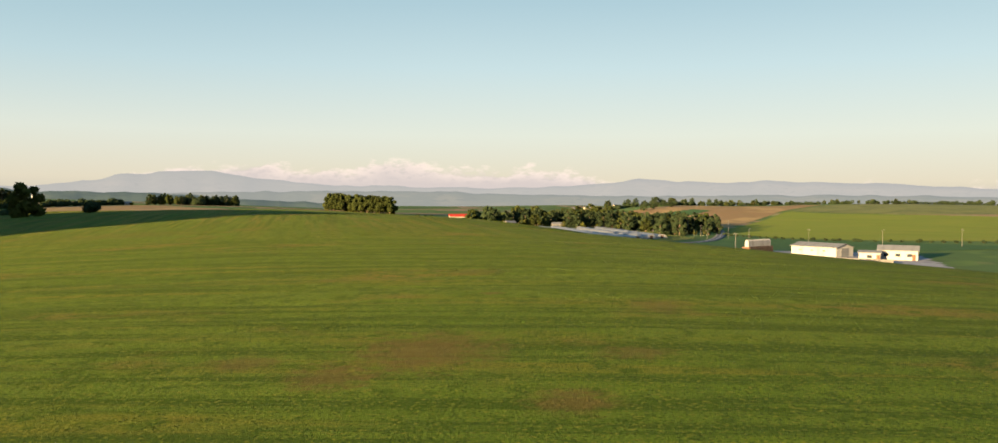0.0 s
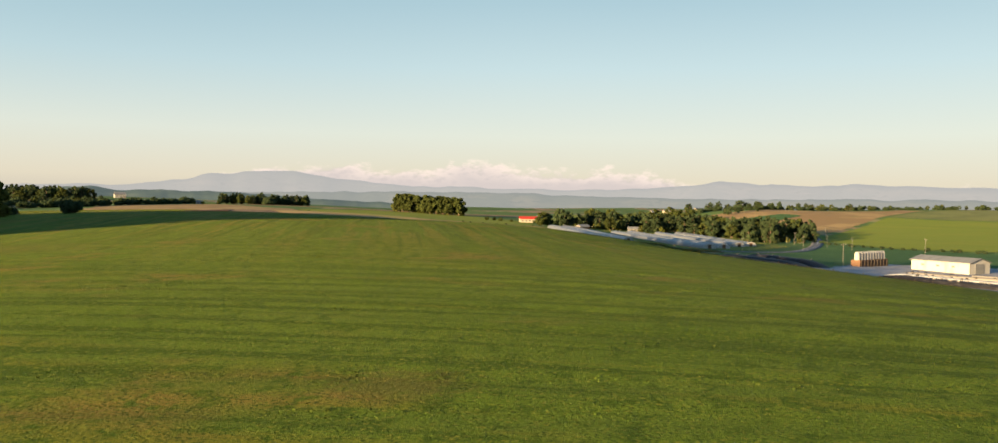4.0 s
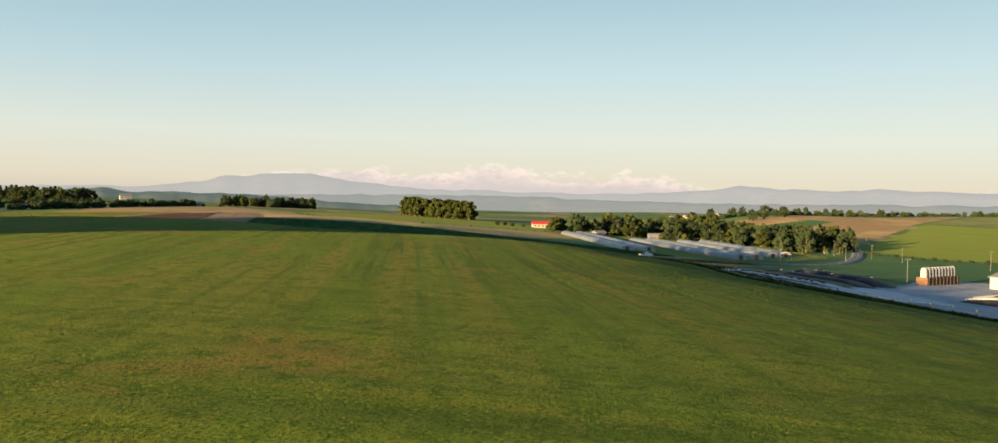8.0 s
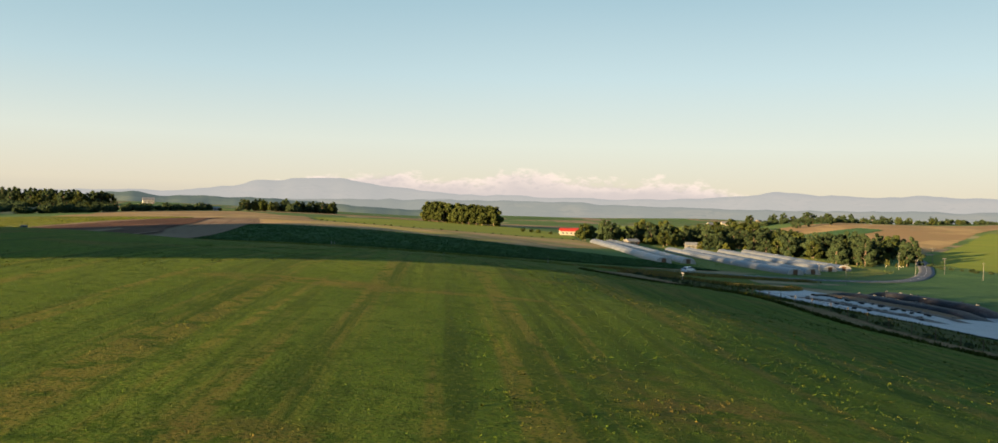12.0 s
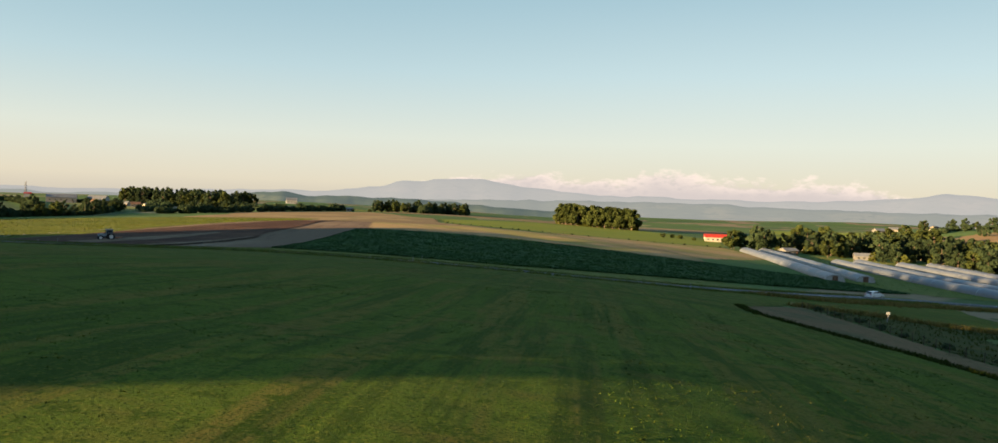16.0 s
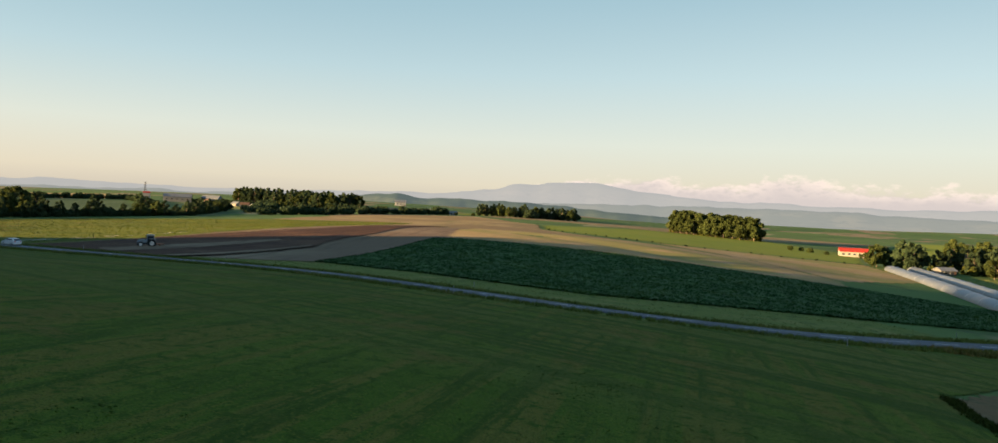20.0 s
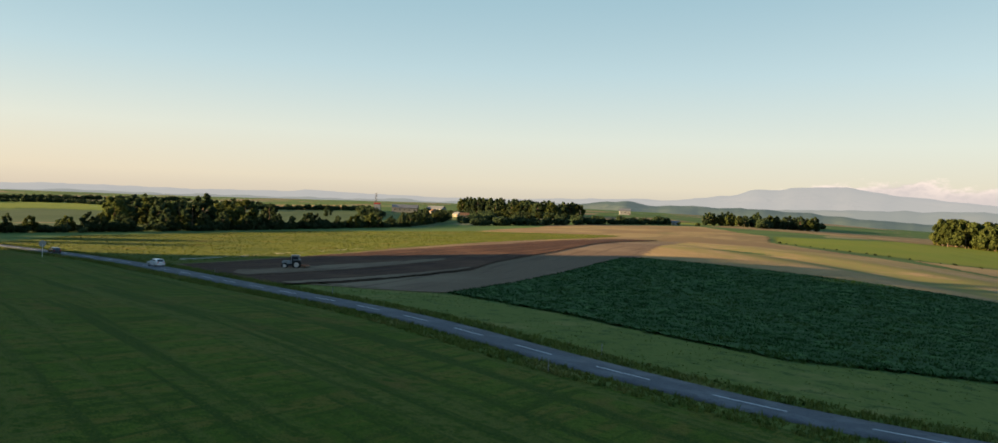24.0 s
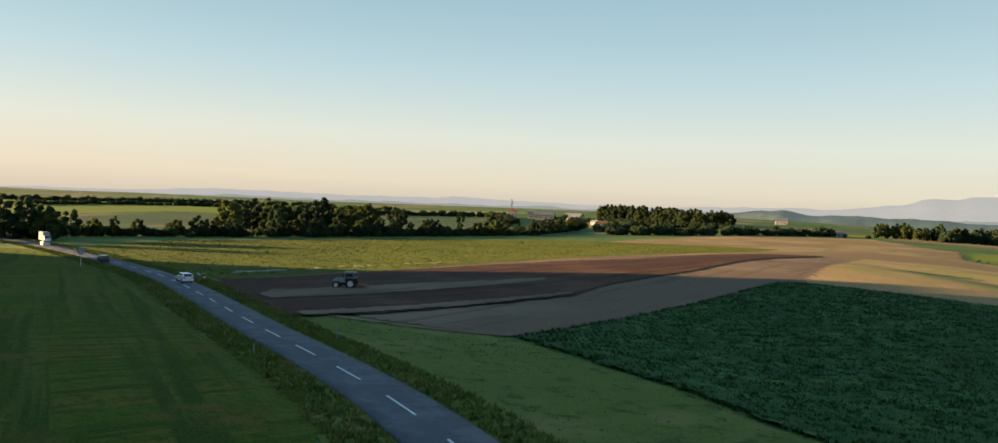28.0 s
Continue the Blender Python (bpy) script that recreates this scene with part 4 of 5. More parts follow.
# ---- utility poles ----
pole = thing("utility_pole", "slim grey concrete utility pole with crossarm", "utility pole", group="poles along the valley road")
part("shaft", rod((0, 0, -0.5), (0, 0, 6.6), 0.085, 0.055, 10), M["polegrey"], pole)
part("crossarm", box((0, 0, 6.1), (1.4, 0.05, 0.07)), M["polegrey"], pole)
for sx in (-0.7, 0.7):
    part("insulator", rod((sx, 0, 6.16), (sx, 0, 6.38), 0.05, 0.04, 6), M["white"], pole)
pole.matrix_basis = place(68.8, 274.5, 20)
for x, y, s in ((42.4, 334, 0.82), (48.9, 332, 0.88), (84.2, 398, 0.9), (88.5, 436, 1.0), (102, 389, 0.9), (98, 414, 0.9), (112, 476, 1.05), (118, 352, 1.0), (140, 330, 1.0), (165, 318, 1.05)):
    copy_thing(pole, place(x, y, 25, 0, s))

# ---- vehicles ----
def car(name, label, x, y, turn, paint, hatch=True, s=1.0):
    """A passenger car, nose along local +x."""
    ob = thing(name, label, "car", place(x, y, turn, 0.2, s))
    side = [(-2.1, 0.32), (-2.12, 0.85), (-1.95, 1.0), (-1.55, 1.45), (0.35, 1.5), (1.05, 0.98), (1.95, 0.86), (2.12, 0.6), (2.1, 0.32)]
    body = bmesh.new()
    rows = []
    for yy, shrink in ((-0.84, 0.86), (-0.74, 1.0), (0.74, 1.0), (0.84, 0.86)):
        rows.append([body.verts.new((px * (0.985 if abs(yy) > 0.8 else 1), yy * (0.86 if pz > 1.1 else 1), pz if pz < 1.1 else 1.0 + (pz - 1.0) * (shrink if abs(yy) > 0.8 else 1))) for px, pz in side])
    for r0, r1 in zip(rows, rows[1:]):
        for i in range(len(side)):
            body.faces.new((r0[i], r0[(i + 1) % len(side)], r1[(i + 1) % len(side)], r1[i]))
    body.faces.new(list(reversed(rows[0])))
    body.faces.new(rows[-1])
    bmesh.ops.recalc_face_normals(body, faces=body.faces[:])
    part("body", body, M[paint], ob, smooth=False)
    glass = prism([(-1.46, 1.04), (-1.30, 1.38), (0.28, 1.42), (0.80, 1.04)], -0.80, 0.80)
    part("side_window", glass, M["darkglass"], ob)
    part("windscreen", prism([(0.42, 1.44), (1.04, 1.0), (1.08, 1.02), (0.46, 1.47)], -0.62, 0.62), M["darkglass"], ob)
    part("rear_window", prism([(-1.62, 1.41), (-1.97, 1.03), (-2.0, 1.06), (-1.66, 1.44)], -0.60, 0.60), M["darkglass"], ob)
    for wx in (-1.3, 1.3):
        for wy in (-0.78, 0.78):
            wheel = part("wheel", rod((wx, wy - 0.1, 0.31), (wx, wy + 0.1, 0.31), 0.31, 0.31, 16), M["tyre"], ob)
            part("rim", rod((wx, wy - 0.108, 0.31), (wx, wy + 0.108, 0.31), 0.19, 0.19, 12), M["rim"], wheel)
    for ly in (-0.62, 0.62):
        part("tail_light", box((-2.09, ly, 0.86), (0.08, 0.26, 0.2)), M["redlamp"], ob)
        part("headlight", box((2.06, ly, 0.72), (0.1, 0.3, 0.14)), M["rim"], ob)
    return ob


car("parked_car", "white hatchback standing on the road by the field entrance", -185.5, 267.4, 184, "carwhite")
car("small_car", "dark car far along the road", -232, 261.6, 182, "cardark")
car("distant_car", "white car near the trees along the road", -300, 256.2, 186, "carwhite")
car("passing_car", "white car on the road below the greenhouses", 7.4, 324.5, 52, "carwhite")
van = thing("box_van", "white box van parked before the dark trees", "van", place(-331, 258.5, 10, 0.1))
part("body", box((-0.6, 0, 1.75), (4.4, 2.0, 2.5), bevel=0.06), M["white"], van)
part("cab", prism([(1.6, 0.5), (3.1, 0.5), (3.1, 1.2), (2.6, 1.95), (1.6, 1.95)], -0.9, 0.9), M["carwhite"], van)
part("windscreen", prism([(2.66, 1.9), (3.12, 1.22), (3.16, 1.24), (2.70, 1.92)], -0.8, 0.8), M["darkglass"], van)
for wx in (-1.8, 2.3):
    for wy in (-0.85, 0.85):
        part("wheel", rod((wx, wy - 0.12, 0.4), (wx, wy + 0.12, 0.4), 0.4, 0.4, 14), M["tyre"], van)

tractor = thing("tractor", "muddy blue-grey tractor with a white cab roof in the ploughed field", "tractor", place(-171, 289.5, 236, 0.1))
part("bonnet", prism([(0.2, 1.0), (2.1, 0.95), (2.15, 1.45), (1.9, 1.6), (0.2, 1.75)], -0.42, 0.42), M["tractorblue"], tractor)
part("chassis", box((0.4, 0, 0.85), (3.0, 0.5, 0.4)), M["tyre"], tractor)
cab = part("cab", prism([(-1.25, 1.3), (0.2, 1.3), (0.1, 2.55), (-1.15, 2.55)], -0.75, 0.75), M["darkglass"], tractor)
part("cab_roof", box((-0.55, 0, 2.68), (1.75, 1.7, 0.26), bevel=0.07), M["white"], cab, "white cab roof")
for px, py in ((-1.25, 0.76), (-1.25, -0.76), (0.2, 0.76), (0.2, -0.76)):
    part("cab_pillar", rod((px, py, 1.3), (px * 0.92, py, 2.58), 0.05, 0.05, 6), M["tractorblue"], cab)
for wx, r, wd, wy in ((-0.8, 0.88, 0.5, 0.95), (1.55, 0.62, 0.4, 0.85)):
    for sg in (-1, 1):
        wheel = part("wheel", rod((wx, sg * (wy - wd / 2), r), (wx, sg * (wy + wd / 2), r), r, r, 20), M["tyre"], tractor)
        part("rim", rod((wx, sg * (wy - wd / 2 - 0.02), r), (wx, sg * (wy + wd / 2 + 0.02), r), r * 0.55, r * 0.55, 14), M["rim"], wheel)
for sg in (-1, 1):
    part("mudguard", box((-0.8, sg * 0.95, 1.86), (1.5, 0.5, 0.08)), M["tractorblue"], tractor)
part("exhaust", rod((0.5, 0.45, 1.6), (0.5, 0.45, 2.5), 0.05, 0.05), M["cable"], tractor)
plough = part("implement", box((-2.5, 0, 0.75), (1.6, 2.4, 0.14)), M["rust"], tractor, "rusty rear-mounted implement")
for i in range(5):
    part("tine", rod((-2.2 - 0.15 * (i % 2), -1.0 + 0.5 * i, 0.75), (-2.6, -1.0 + 0.5 * i, 0.02), 0.06, 0.03, 6), M["rust"], plough)

# ---- signs ----
mirror = thing("road_mirror", "round convex road mirror on a pale post", "road mirror", place(-221, 256.2, 60))
part("post", rod((0, 0, -0.2), (0, 0, 3.0), 0.06, 0.06), M["paint"], mirror)
part("mirror_disc", rod((0, -0.04, 3.0), (0, 0.06, 3.0), 0.75, 0.68, 20), M["white"], mirror)
part("hood", rod((0.1, 0.05, 3.05), (0.1, 0.14, 3.05), 0.62, 0.62, 20), M["cardark"], mirror)
sign = thing("roadside_sign", "small pale plate on a crooked post by the fence", "sign", place(4.6, 247, -20))
part("post", rod((0, 0, -0.2), (0.12, 0, 1.35), 0.045, 0.04), M["postwhite"], sign)
part("plate", box((0.13, -0.07, 1.4), (0.5, 0.04, 0.36), bevel=0.01), M["postwhite"], sign)
part("brace", rod((0.1, -0.02, 0.7), (0.36, -0.02, 1.25), 0.025, 0.025, 6), M["postwhite"], sign)

# ---- fence beside the track ----
fence = thing("wire_fence", "low weathered post-and-wire fence beside the track", "fence", Matrix.Translation((0, 0, 0)))
fline = spline(FENCE + [(46, 137)], 2.5)
for p in fline:
    part("post", rod((p.x, p.y, hz(p.x, p.y) - 0.2), (p.x, p.y, hz(p.x, p.y) + 0.95), 0.05, 0.04, 6), M["postwood"], fence)
for zz in (0.4, 0.8):
    for p, q in zip(fline, fline[1:]):
        part("wire", rod((p.x, p.y, hz(p.x, p.y) + zz), (q.x, q.y, hz(q.x, q.y) + zz), 0.012, 0.012, 4), M["cable"], fence)


# ---- greenhouse tunnels ----
def tunnel(x0, y0, x1, y1, wide=5.4, tall=2.1):
    """A plastic tunnel from its near end to its far end, following the ground."""
    ob = thing("greenhouse_tunnel", "long greenhouse tunnel of milky plastic film on pipe hoops", "greenhouse", group="greenhouse tunnels in the valley")
    a, b = Vector((x0, y0, 0)), Vector((x1, y1, 0))
    d = (b - a).normalized()
    s = Vector((-d.y, d.x, 0))
    n, m = max(6, int((b - a).length / 6)), 12
    ring = []
    for k in range(m + 1):
        t = math.pi * k / m
        ring.append((math.cos(t) * wide / 2, tall * math.sin(t) ** 0.8 if 0 < k < m else 0.0))
    verts, faces = [], []
    for i in range(n + 1):
        p = a + (b - a) * i / n
        sag = 0.02 * math.sin(i * 2.3)
        for u, v in ring:
            q = p + s * u
            verts.append((q.x, q.y, hz(p.x, p.y) + v + (sag if v else -0.3)))
        if i:
            for k in range(m):
                f = (i - 1) * (m + 1) + k
                faces.append((f, f + m + 1, f + m + 2, f + 1))
    link_mesh("cover", verts, faces, M["film"], True, ob)
    for p, sg in ((a, -1), (b, 1)):
        z = hz(p.x, p.y)
        cap = [p + s * u + Vector((0, 0, z + v)) for u, v in ring]
        link_mesh("end_wall", cap, [tuple(range(len(cap)))], M["whitetarp"], False, ob)
        bm = bmesh.new()
        c = p + d * sg * 0.08
        box_into(bm, (c.x, c.y, z + 0.85), (1.5, 0.08, 1.7), math.atan2(s.y, s.x))
        part("end_door", bm, M["brownwood"], ob)
    for i in range(0, n + 1, 2):
        p = a + (b - a) * i / n
        bm = bmesh.new()
        z = hz(p.x, p.y)
        line = [p + s * u * 1.012 + Vector((0, 0, z + v * 1.015)) for u, v in ring]
        rows = [[bm.verts.new(q + d * (0.04 * i1) + Vector((0, 0, 0.04 * i2))) for i1, i2 in ((1, 0), (0, 1), (-1, 0), (0, -1))] for q in line]
        for r0, r1 in zip(rows, rows[1:]):
            for k in range(4):
                bm.faces.new((r0[k], r0[(k + 1) % 4], r1[(k + 1) % 4], r1[k]))
        part("hoop", bm, M["hoop"], ob)
    return ob


for ends in ((0.5, 384, -36.5, 531), (9.0, 397, -29, 542), (42, 374, 2.5, 487), (49, 384, 11, 499), (58.5, 407, 27, 501), (65, 416, 39, 511)):
    tunnel(*ends)

# ---- farmyard ----
field("farmyard", ((35, 208), (50, 182), (110, 200), (128, 268), (112, 292), (78, 296), (64, 268), (48, 240)), M["concrete"], "grey concrete farmyard", 0.09, 2.0, "yard", relief=0.01)


def clamp(x0, y0, x1, y1, wide, tall, mat, label, tyres=0):
    """A long low silage heap under a tarp."""
    ob = thing("silage_heap", label, "silage heap", group="silage heaps in the farmyard")
    a, b = Vector((x0, y0, 0)), Vector((x1, y1, 0))
    d = (b - a).normalized()
    s = Vector((-d.y, d.x, 0))
    n = max(6, int((b - a).length / 2.0))
    prof = ((-0.5, -0.2), (-0.47, 0.55), (-0.3, 0.92), (0.0, 1.0), (0.3, 0.9), (0.47, 0.5), (0.5, -0.2))
    verts, faces = [], []
    for i in range(n + 1):
        p = a + (b - a) * i / n
        end = min(1.0, i / 2.5, (n - i) / 2.5) ** 0.6 if 0 < i < n else 0.05
        for u, v in prof:
            q = p + s * u * wide
            wob = 0.12 * noise.noise(Vector((q.x * 0.4, q.y * 0.4, 3)))
            verts.append((q.x, q.y, hz(q.x, q.y) + (v * tall * end + wob if v > 0 else -0.2)))
        if i:
            for k in range(6):
                f = (i - 1) * 7 + k
                faces.append((f, f + 7, f + 8, f + 1))
    link_mesh("tarp", verts, faces, mat, True, ob)
    for _ in range(tyres):
        t, u = 0.1 + 0.8 * rnd.random(), (rnd.random() - 0.5) * 0.7
        p = a + (b - a) * t + s * u * wide
        v = np.interp(u, [q[0] for q in prof], [q[1] for q in prof])
        z = hz(p.x, p.y) + v * tall + 0.08
        bm = bmesh.new()
        rod_into(bm, (p.x, p.y, z - 0.09), (p.x, p.y, z + 0.1), 0.33, 0.30, 10)
        part("weight_tyre", bm, M["tyre"] if mat is not M["blacktarp"] else M["polegrey"], ob)
    return ob


U, V = Vector((0.5, -0.866, 0)), Vector((0.37, 0.93, 0))
for k, (mat, tall, label, tyres, l0, l1) in enumerate((
        ("whitetarp", 0.35, "pale tarp over a low silage heap", 8, 0, 33),
        ("blacktarp", 0.45, "black tarp over a silage heap with pale weights", 16, 2, 32),
        ("whitetarp", 0.75, "grey-white tarp heap weighted with tyres", 40, 1, 33),
        ("blacktarp", 0.65, "black tarp heap weighted with pale tyres", 10, 3, 34),
        ("tilled", 0.8, "earth-covered heap with dry grass", 0, 0, 32),
        ("blacktarp", 1.35, "black plastic silage heap", 10, 2, 36),
        ("tilled", 0.9, "earth-covered heap with dry grass", 0, 4, 30),
        ("blacktarp", 1.9, "tall black plastic silage heap", 8, 8, 38))):
    p0 = Vector((20.4, 239.5, 0)) + V * (7.3 * k)
    p, q = p0 + U * l0, p0 + U * l1
    clamp(p.x, p.y, q.x, q.y, 6.7, tall, M[mat], label, tyres)
for (x0, y0, x1, y1), mat, label in (((66, 233, 92, 214), "blacktarp", "black tarp heap at the yard edge"), ((70, 242, 99, 222), "whitetarp", "pale tarp heap at the yard edge"), ((75, 250, 102, 232), "cream", "pale straw heap at the yard edge")):
    clamp(x0, y0, x1, y1, 6.5, 1.2, M[mat], label, 14)

rack = thing("bale_rack", "row of white round-topped feed bags on a dark brown base", "feed store", Matrix.Translation((78.1, 281.5, hz(78.1, 281.5) - 0.1)) @ Matrix.Rotation(radians(45), 4, "Z"))
# dark brown block with upright boards below the white bags
part("crib", box((0, 0, 1.0), (15.6, 2.8, 2.4), bevel=0.04), M["brownwood"], rack)
for i in range(9):
    part("crib_board", box((-7.0 + i * 1.75, -1.44, 1.0), (0.16, 0.1, 2.4)), M["postwood"], rack)
for i in range(10):
    bm = rod((-6.9 + i * 1.53, 0, 2.15), (-6.9 + i * 1.53, 0, 4.1), 0.82, 0.74, 16)
    rod_into(bm, (-6.9 + i * 1.53, 0, 4.1), (-6.9 + i * 1.53, 0, 4.55), 0.74, 0.42, 16)
    part("feed_bag", bm, M["white"], rack)

house("warehouse", "white sheet-metal warehouse with a low grey roof", 96.2, 271.0, -54, 17, 9.0, 3.2, 1.1, M["white"], M["greyroof"], 0, "warehouse", False)
wh = bpy.data.objects["warehouse"]
for i in range(3):
    part("vent", box((-5 + i * 4.5, -4.54, 2.0), (0.9, 0.08, 0.5)), M["polegrey"], wh)
part("roller_door", box((8.54, 0, 1.5), (0.08, 4.0, 2.9)), M["greyroof"], wh)
house("shed", "low white farm shed with a shallow roof", 104, 251, -25, 6, 5, 2.6, 0.5, M["white"], M["greyroof"], 1, "shed")
house("shed", "white farm building with a grey gable roof", 113.5, 253.5, -25, 11, 7, 3.2, 1.3, M["white"], M["greyroof"], 3, "shed")
low_wall = thing("bunker_wall", "pale concrete bunker wall", "wall", place(98, 240, -35))
part("wall", box((0, 0, 0.6), (16, 0.4, 1.4), bevel=0.03), M["polegrey"], low_wall)

# ---- houses ----
house("red_roofed_house", "long white farmhouse with a bright red roof", -62.5, 640, 14, 14.5, 7, 3.0, 1.7, M["cream"], M["redroof"], 5, chimney=True)
house("gabled_house", "cream gabled house among the trees", -10.5, 615, 62, 8, 6.5, 4.2, 3.0, M["cream"], M["brownwood"], 3)
house("hut", "small white hut on the ridge", -389, 750, 30, 6, 4.5, 2.2, 1.2, M["white"], M["greyroof"], 2)
house("valley_house", "small grey house in the valley", -18, 545, 40, 7, 5, 2.0, 1.1, M["polegrey"], M["greyroof"], 2)
house("valley_house", "grey house beside the trees", 14, 540, 10, 7, 5, 2.0, 1.2, M["polegrey"], M["greyroof"], 3)
house("far_farmhouse", "white farmhouse far off", -665, 1045, 40, 14, 9, 5, 3, M["white"], M["greyroof"], 3)
house("far_barn", "long pale barn by the mast", -690, 712, 46, 26, 11, 5, 3, M["cream"], M["greyroof"], 5, "barn")
house("far_barn", "white barn at the farm", -668, 735, 20, 18, 10, 4.5, 3, M["white"], M["greyroof"], 4, "barn")
house("water_tower", "white block house on the rise", -708, 690, 45, 6, 6, 8, 1, M["white"], M["redroof"], 1, "tower")
mast = thing("lattice_mast", "slim grey lattice radio mast", "mast", place(-716, 694, 0))
for sx, sy in ((-1, -1), (1, -1), (1, 1), (-1, 1)):
    part("leg", rod((sx * 1.3, sy * 1.3, 0), (sx * 0.35, sy * 0.35, 19), 0.16, 0.10, 5), M["polegrey"], mast)
for i in range(8):
    z0, z1 = 2.3 * i, 2.3 * (i + 1)
    r0, r1 = 1.3 - 0.05 * z0, 1.3 - 0.05 * z1
    bm = bmesh.new()
    for (ax, ay), (bx, by) in (((-1, -1), (1, -1)), ((1, -1), (1, 1)), ((1, 1), (-1, 1)), ((-1, 1), (-1, -1))):
        rod_into(bm, (ax * r0, ay * r0, z0), (bx * r1, by * r1, z1), 0.08, 0.08, 4)
    part("brace", bm, M["polegrey"], mast)
for i, (x, y) in enumerate(((-600, 705), (-575, 692), (-552, 684), (-530, 672), (-660, 724), (60, 1010), (90, 960), (140, 1060), (170, 1090), (205, 1110), (40, 880), (240, 1130), (280, 1120))):
    house("village_house", ("pale village house far off", "white village house far off", "grey-roofed village house far off")[i % 3], x, y, 40 * i, 7 + i % 4, 6, 2.6 + 0.4 * (i % 2), 1.8, M[("cream", "polegrey", "cream")[i % 3]], M[("greyroof", "brownwood", "greyroof", "redroof", "brownwood")[i % 5]], 3)

# ---- trees ----
PROTO = {
    "round": tree_thing("broadleaf_tree", "full-crowned green broadleaf tree", 1, 11, 4.6, "leaf_mid", "bark", 0.22, 1500, 0.62),
    "light": tree_thing("willow_tree", "yellow-green rounded tree in evening light", 2, 9, 4.4, "leaf_light", "bark", 0.12, 1500, 0.55),
    "dark": tree_thing("dark_tree", "dark green dense broadleaf tree", 3, 12, 4.2, "leaf_dark", "bark", 0.16, 1500, 0.62),
    "column": tree_thing("birch_tree", "slender birch with a pale trunk", 4, 12, 2.6, "leaf_olive", "birch", 0.3, 1100, 0.42, "column"),
    "cone": tree_thing("conifer", "dark pointed conifer tree", 5, 13, 3.0, "leaf_dark", "bark", 0.08, 1500, 0.5, "cone"),
    "bush": bush_thing("bush", "rounded leafy green bush", 6, 2.6, 2.2, "leaf_mid", 420, 0.32),
    "darkbush": bush_thing("dark_bush", "dense dark green hedge bush", 8, 2.4, 2.4, "leaf_dark", 420, 0.32),
}
used = set()


def plant(kind, x, y, s=1.0, group=""):
    proto = PROTO[kind]
    m = Matrix.Translation((x, y, hz(x, y) - 0.05)) @ Matrix.Rotation(rnd.random() * 6.28, 4, "Z") @ Matrix.Diagonal((s * (0.85 + 0.3 * rnd.random()), s * (0.85 + 0.3 * rnd.random()), s, 1))
    if kind not in used:
        used.add(kind)
        proto.matrix_basis = m
        ob = proto
    else:
        ob = copy_thing(proto, m)
    if group:
        tagged(ob, group=group)
    return ob


def hedgerow(name, label, places):
    """A far hedgerow as one carpet of leaf clumps, from places with scales."""
    src = next(c for c in PROTO["darkbush"].children if c.name.startswith("foliage")).data
    co = np.empty(len(src.vertices) * 3, np.float32)
    src.vertices.foreach_get("co", co)
    co = co.reshape(-1, 3)
    tri = np.array([tuple(p.vertices) for p in src.polygons])
    verts, faces = [], []
    for i, (x, y, s) in enumerate(places):
        a = rnd.random() * 6.28
        turn = np.array(((math.cos(a), -math.sin(a), 0), (math.sin(a), math.cos(a), 0), (0, 0, 0.8 + 0.5 * rnd.random())))
        verts.append(co @ turn.T * s + np.array((x, y, hz(x, y) - 0.1)))
        faces.append(tri + i * len(co))
    return tagged(link_mesh(name, np.concatenate(verts), np.concatenate(faces), M["leaf_dark"]), label, "hedge", kind="stuff")


def inside(poly):
    while True:
        x = rnd.uniform(min(p[0] for p in poly), max(p[0] for p in poly))
        y = rnd.uniform(min(p[1] for p in poly), max(p[1] for p in poly))
        hit = False
        for (ax, ay), (bx, by) in zip(poly, poly[1:] + poly[:1]):
            if (ay > y) != (by > y) and x < (bx - ax) * (y - ay) / (by - ay) + ax:
                hit = not hit
        if hit:
            return x, y


def wood(poly, count, kinds, low, high, group, gap=4.0):
    got = []
    for _ in range(count * 6):
        if len(got) >= count:
            break
        x, y = inside(poly)
        if all((x - a) ** 2 + (y - b) ** 2 > gap * gap for a, b in got):
            got.append((x, y))
            plant(kinds[int(rnd.integers(len(kinds)))], x, y, rnd.uniform(low, high), group)


# the big tree at the meadow's edge and the hedge behind it
plant("light", -90, 139, 0.66)
for x, y in ((-84, 150), (-96, 150), (-104, 158), (-110, 168), (-120, 176), (-98, 132), (-128, 190), (-108, 146), (-116, 158)):
    plant("darkbush", x, y, rnd.uniform(0.7, 1.1), "hedge at the meadow's edge")
# unseen tree belt added sunward of the road's western stretch to cast shade
SIDE, ALONG = Vector((0.75, -0.66, 0)), Vector((0.66, 0.75, 0))
for v in np.arange(-350, -116, 2.6):
    lower = float(np.interp(v, (-345, -300, -280, -205, -180, -128, -114), (1.48, 1.48, 1.55, 1.45, 1.16, 1.09, 0.9)))
    q = SIDE * float(v) + ALONG * (-6 + 10 * (rnd.random() - 0.5))
    for back in (0, 13):
        plant(("round", "dark", "round")[int(rnd.integers(3))], q.x - ALONG.x * back, q.y - ALONG.y * back, lower * rnd.uniform(0.98, 1.1), "shelter belt along the meadow")
# the square copse on the pasture
wood([(-200, 742), (-133, 729), (-134, 752), (-194, 768)], 66, ("round", "round", "light", "round"), 0.8, 1.02, "copse on the pasture", 3.8)
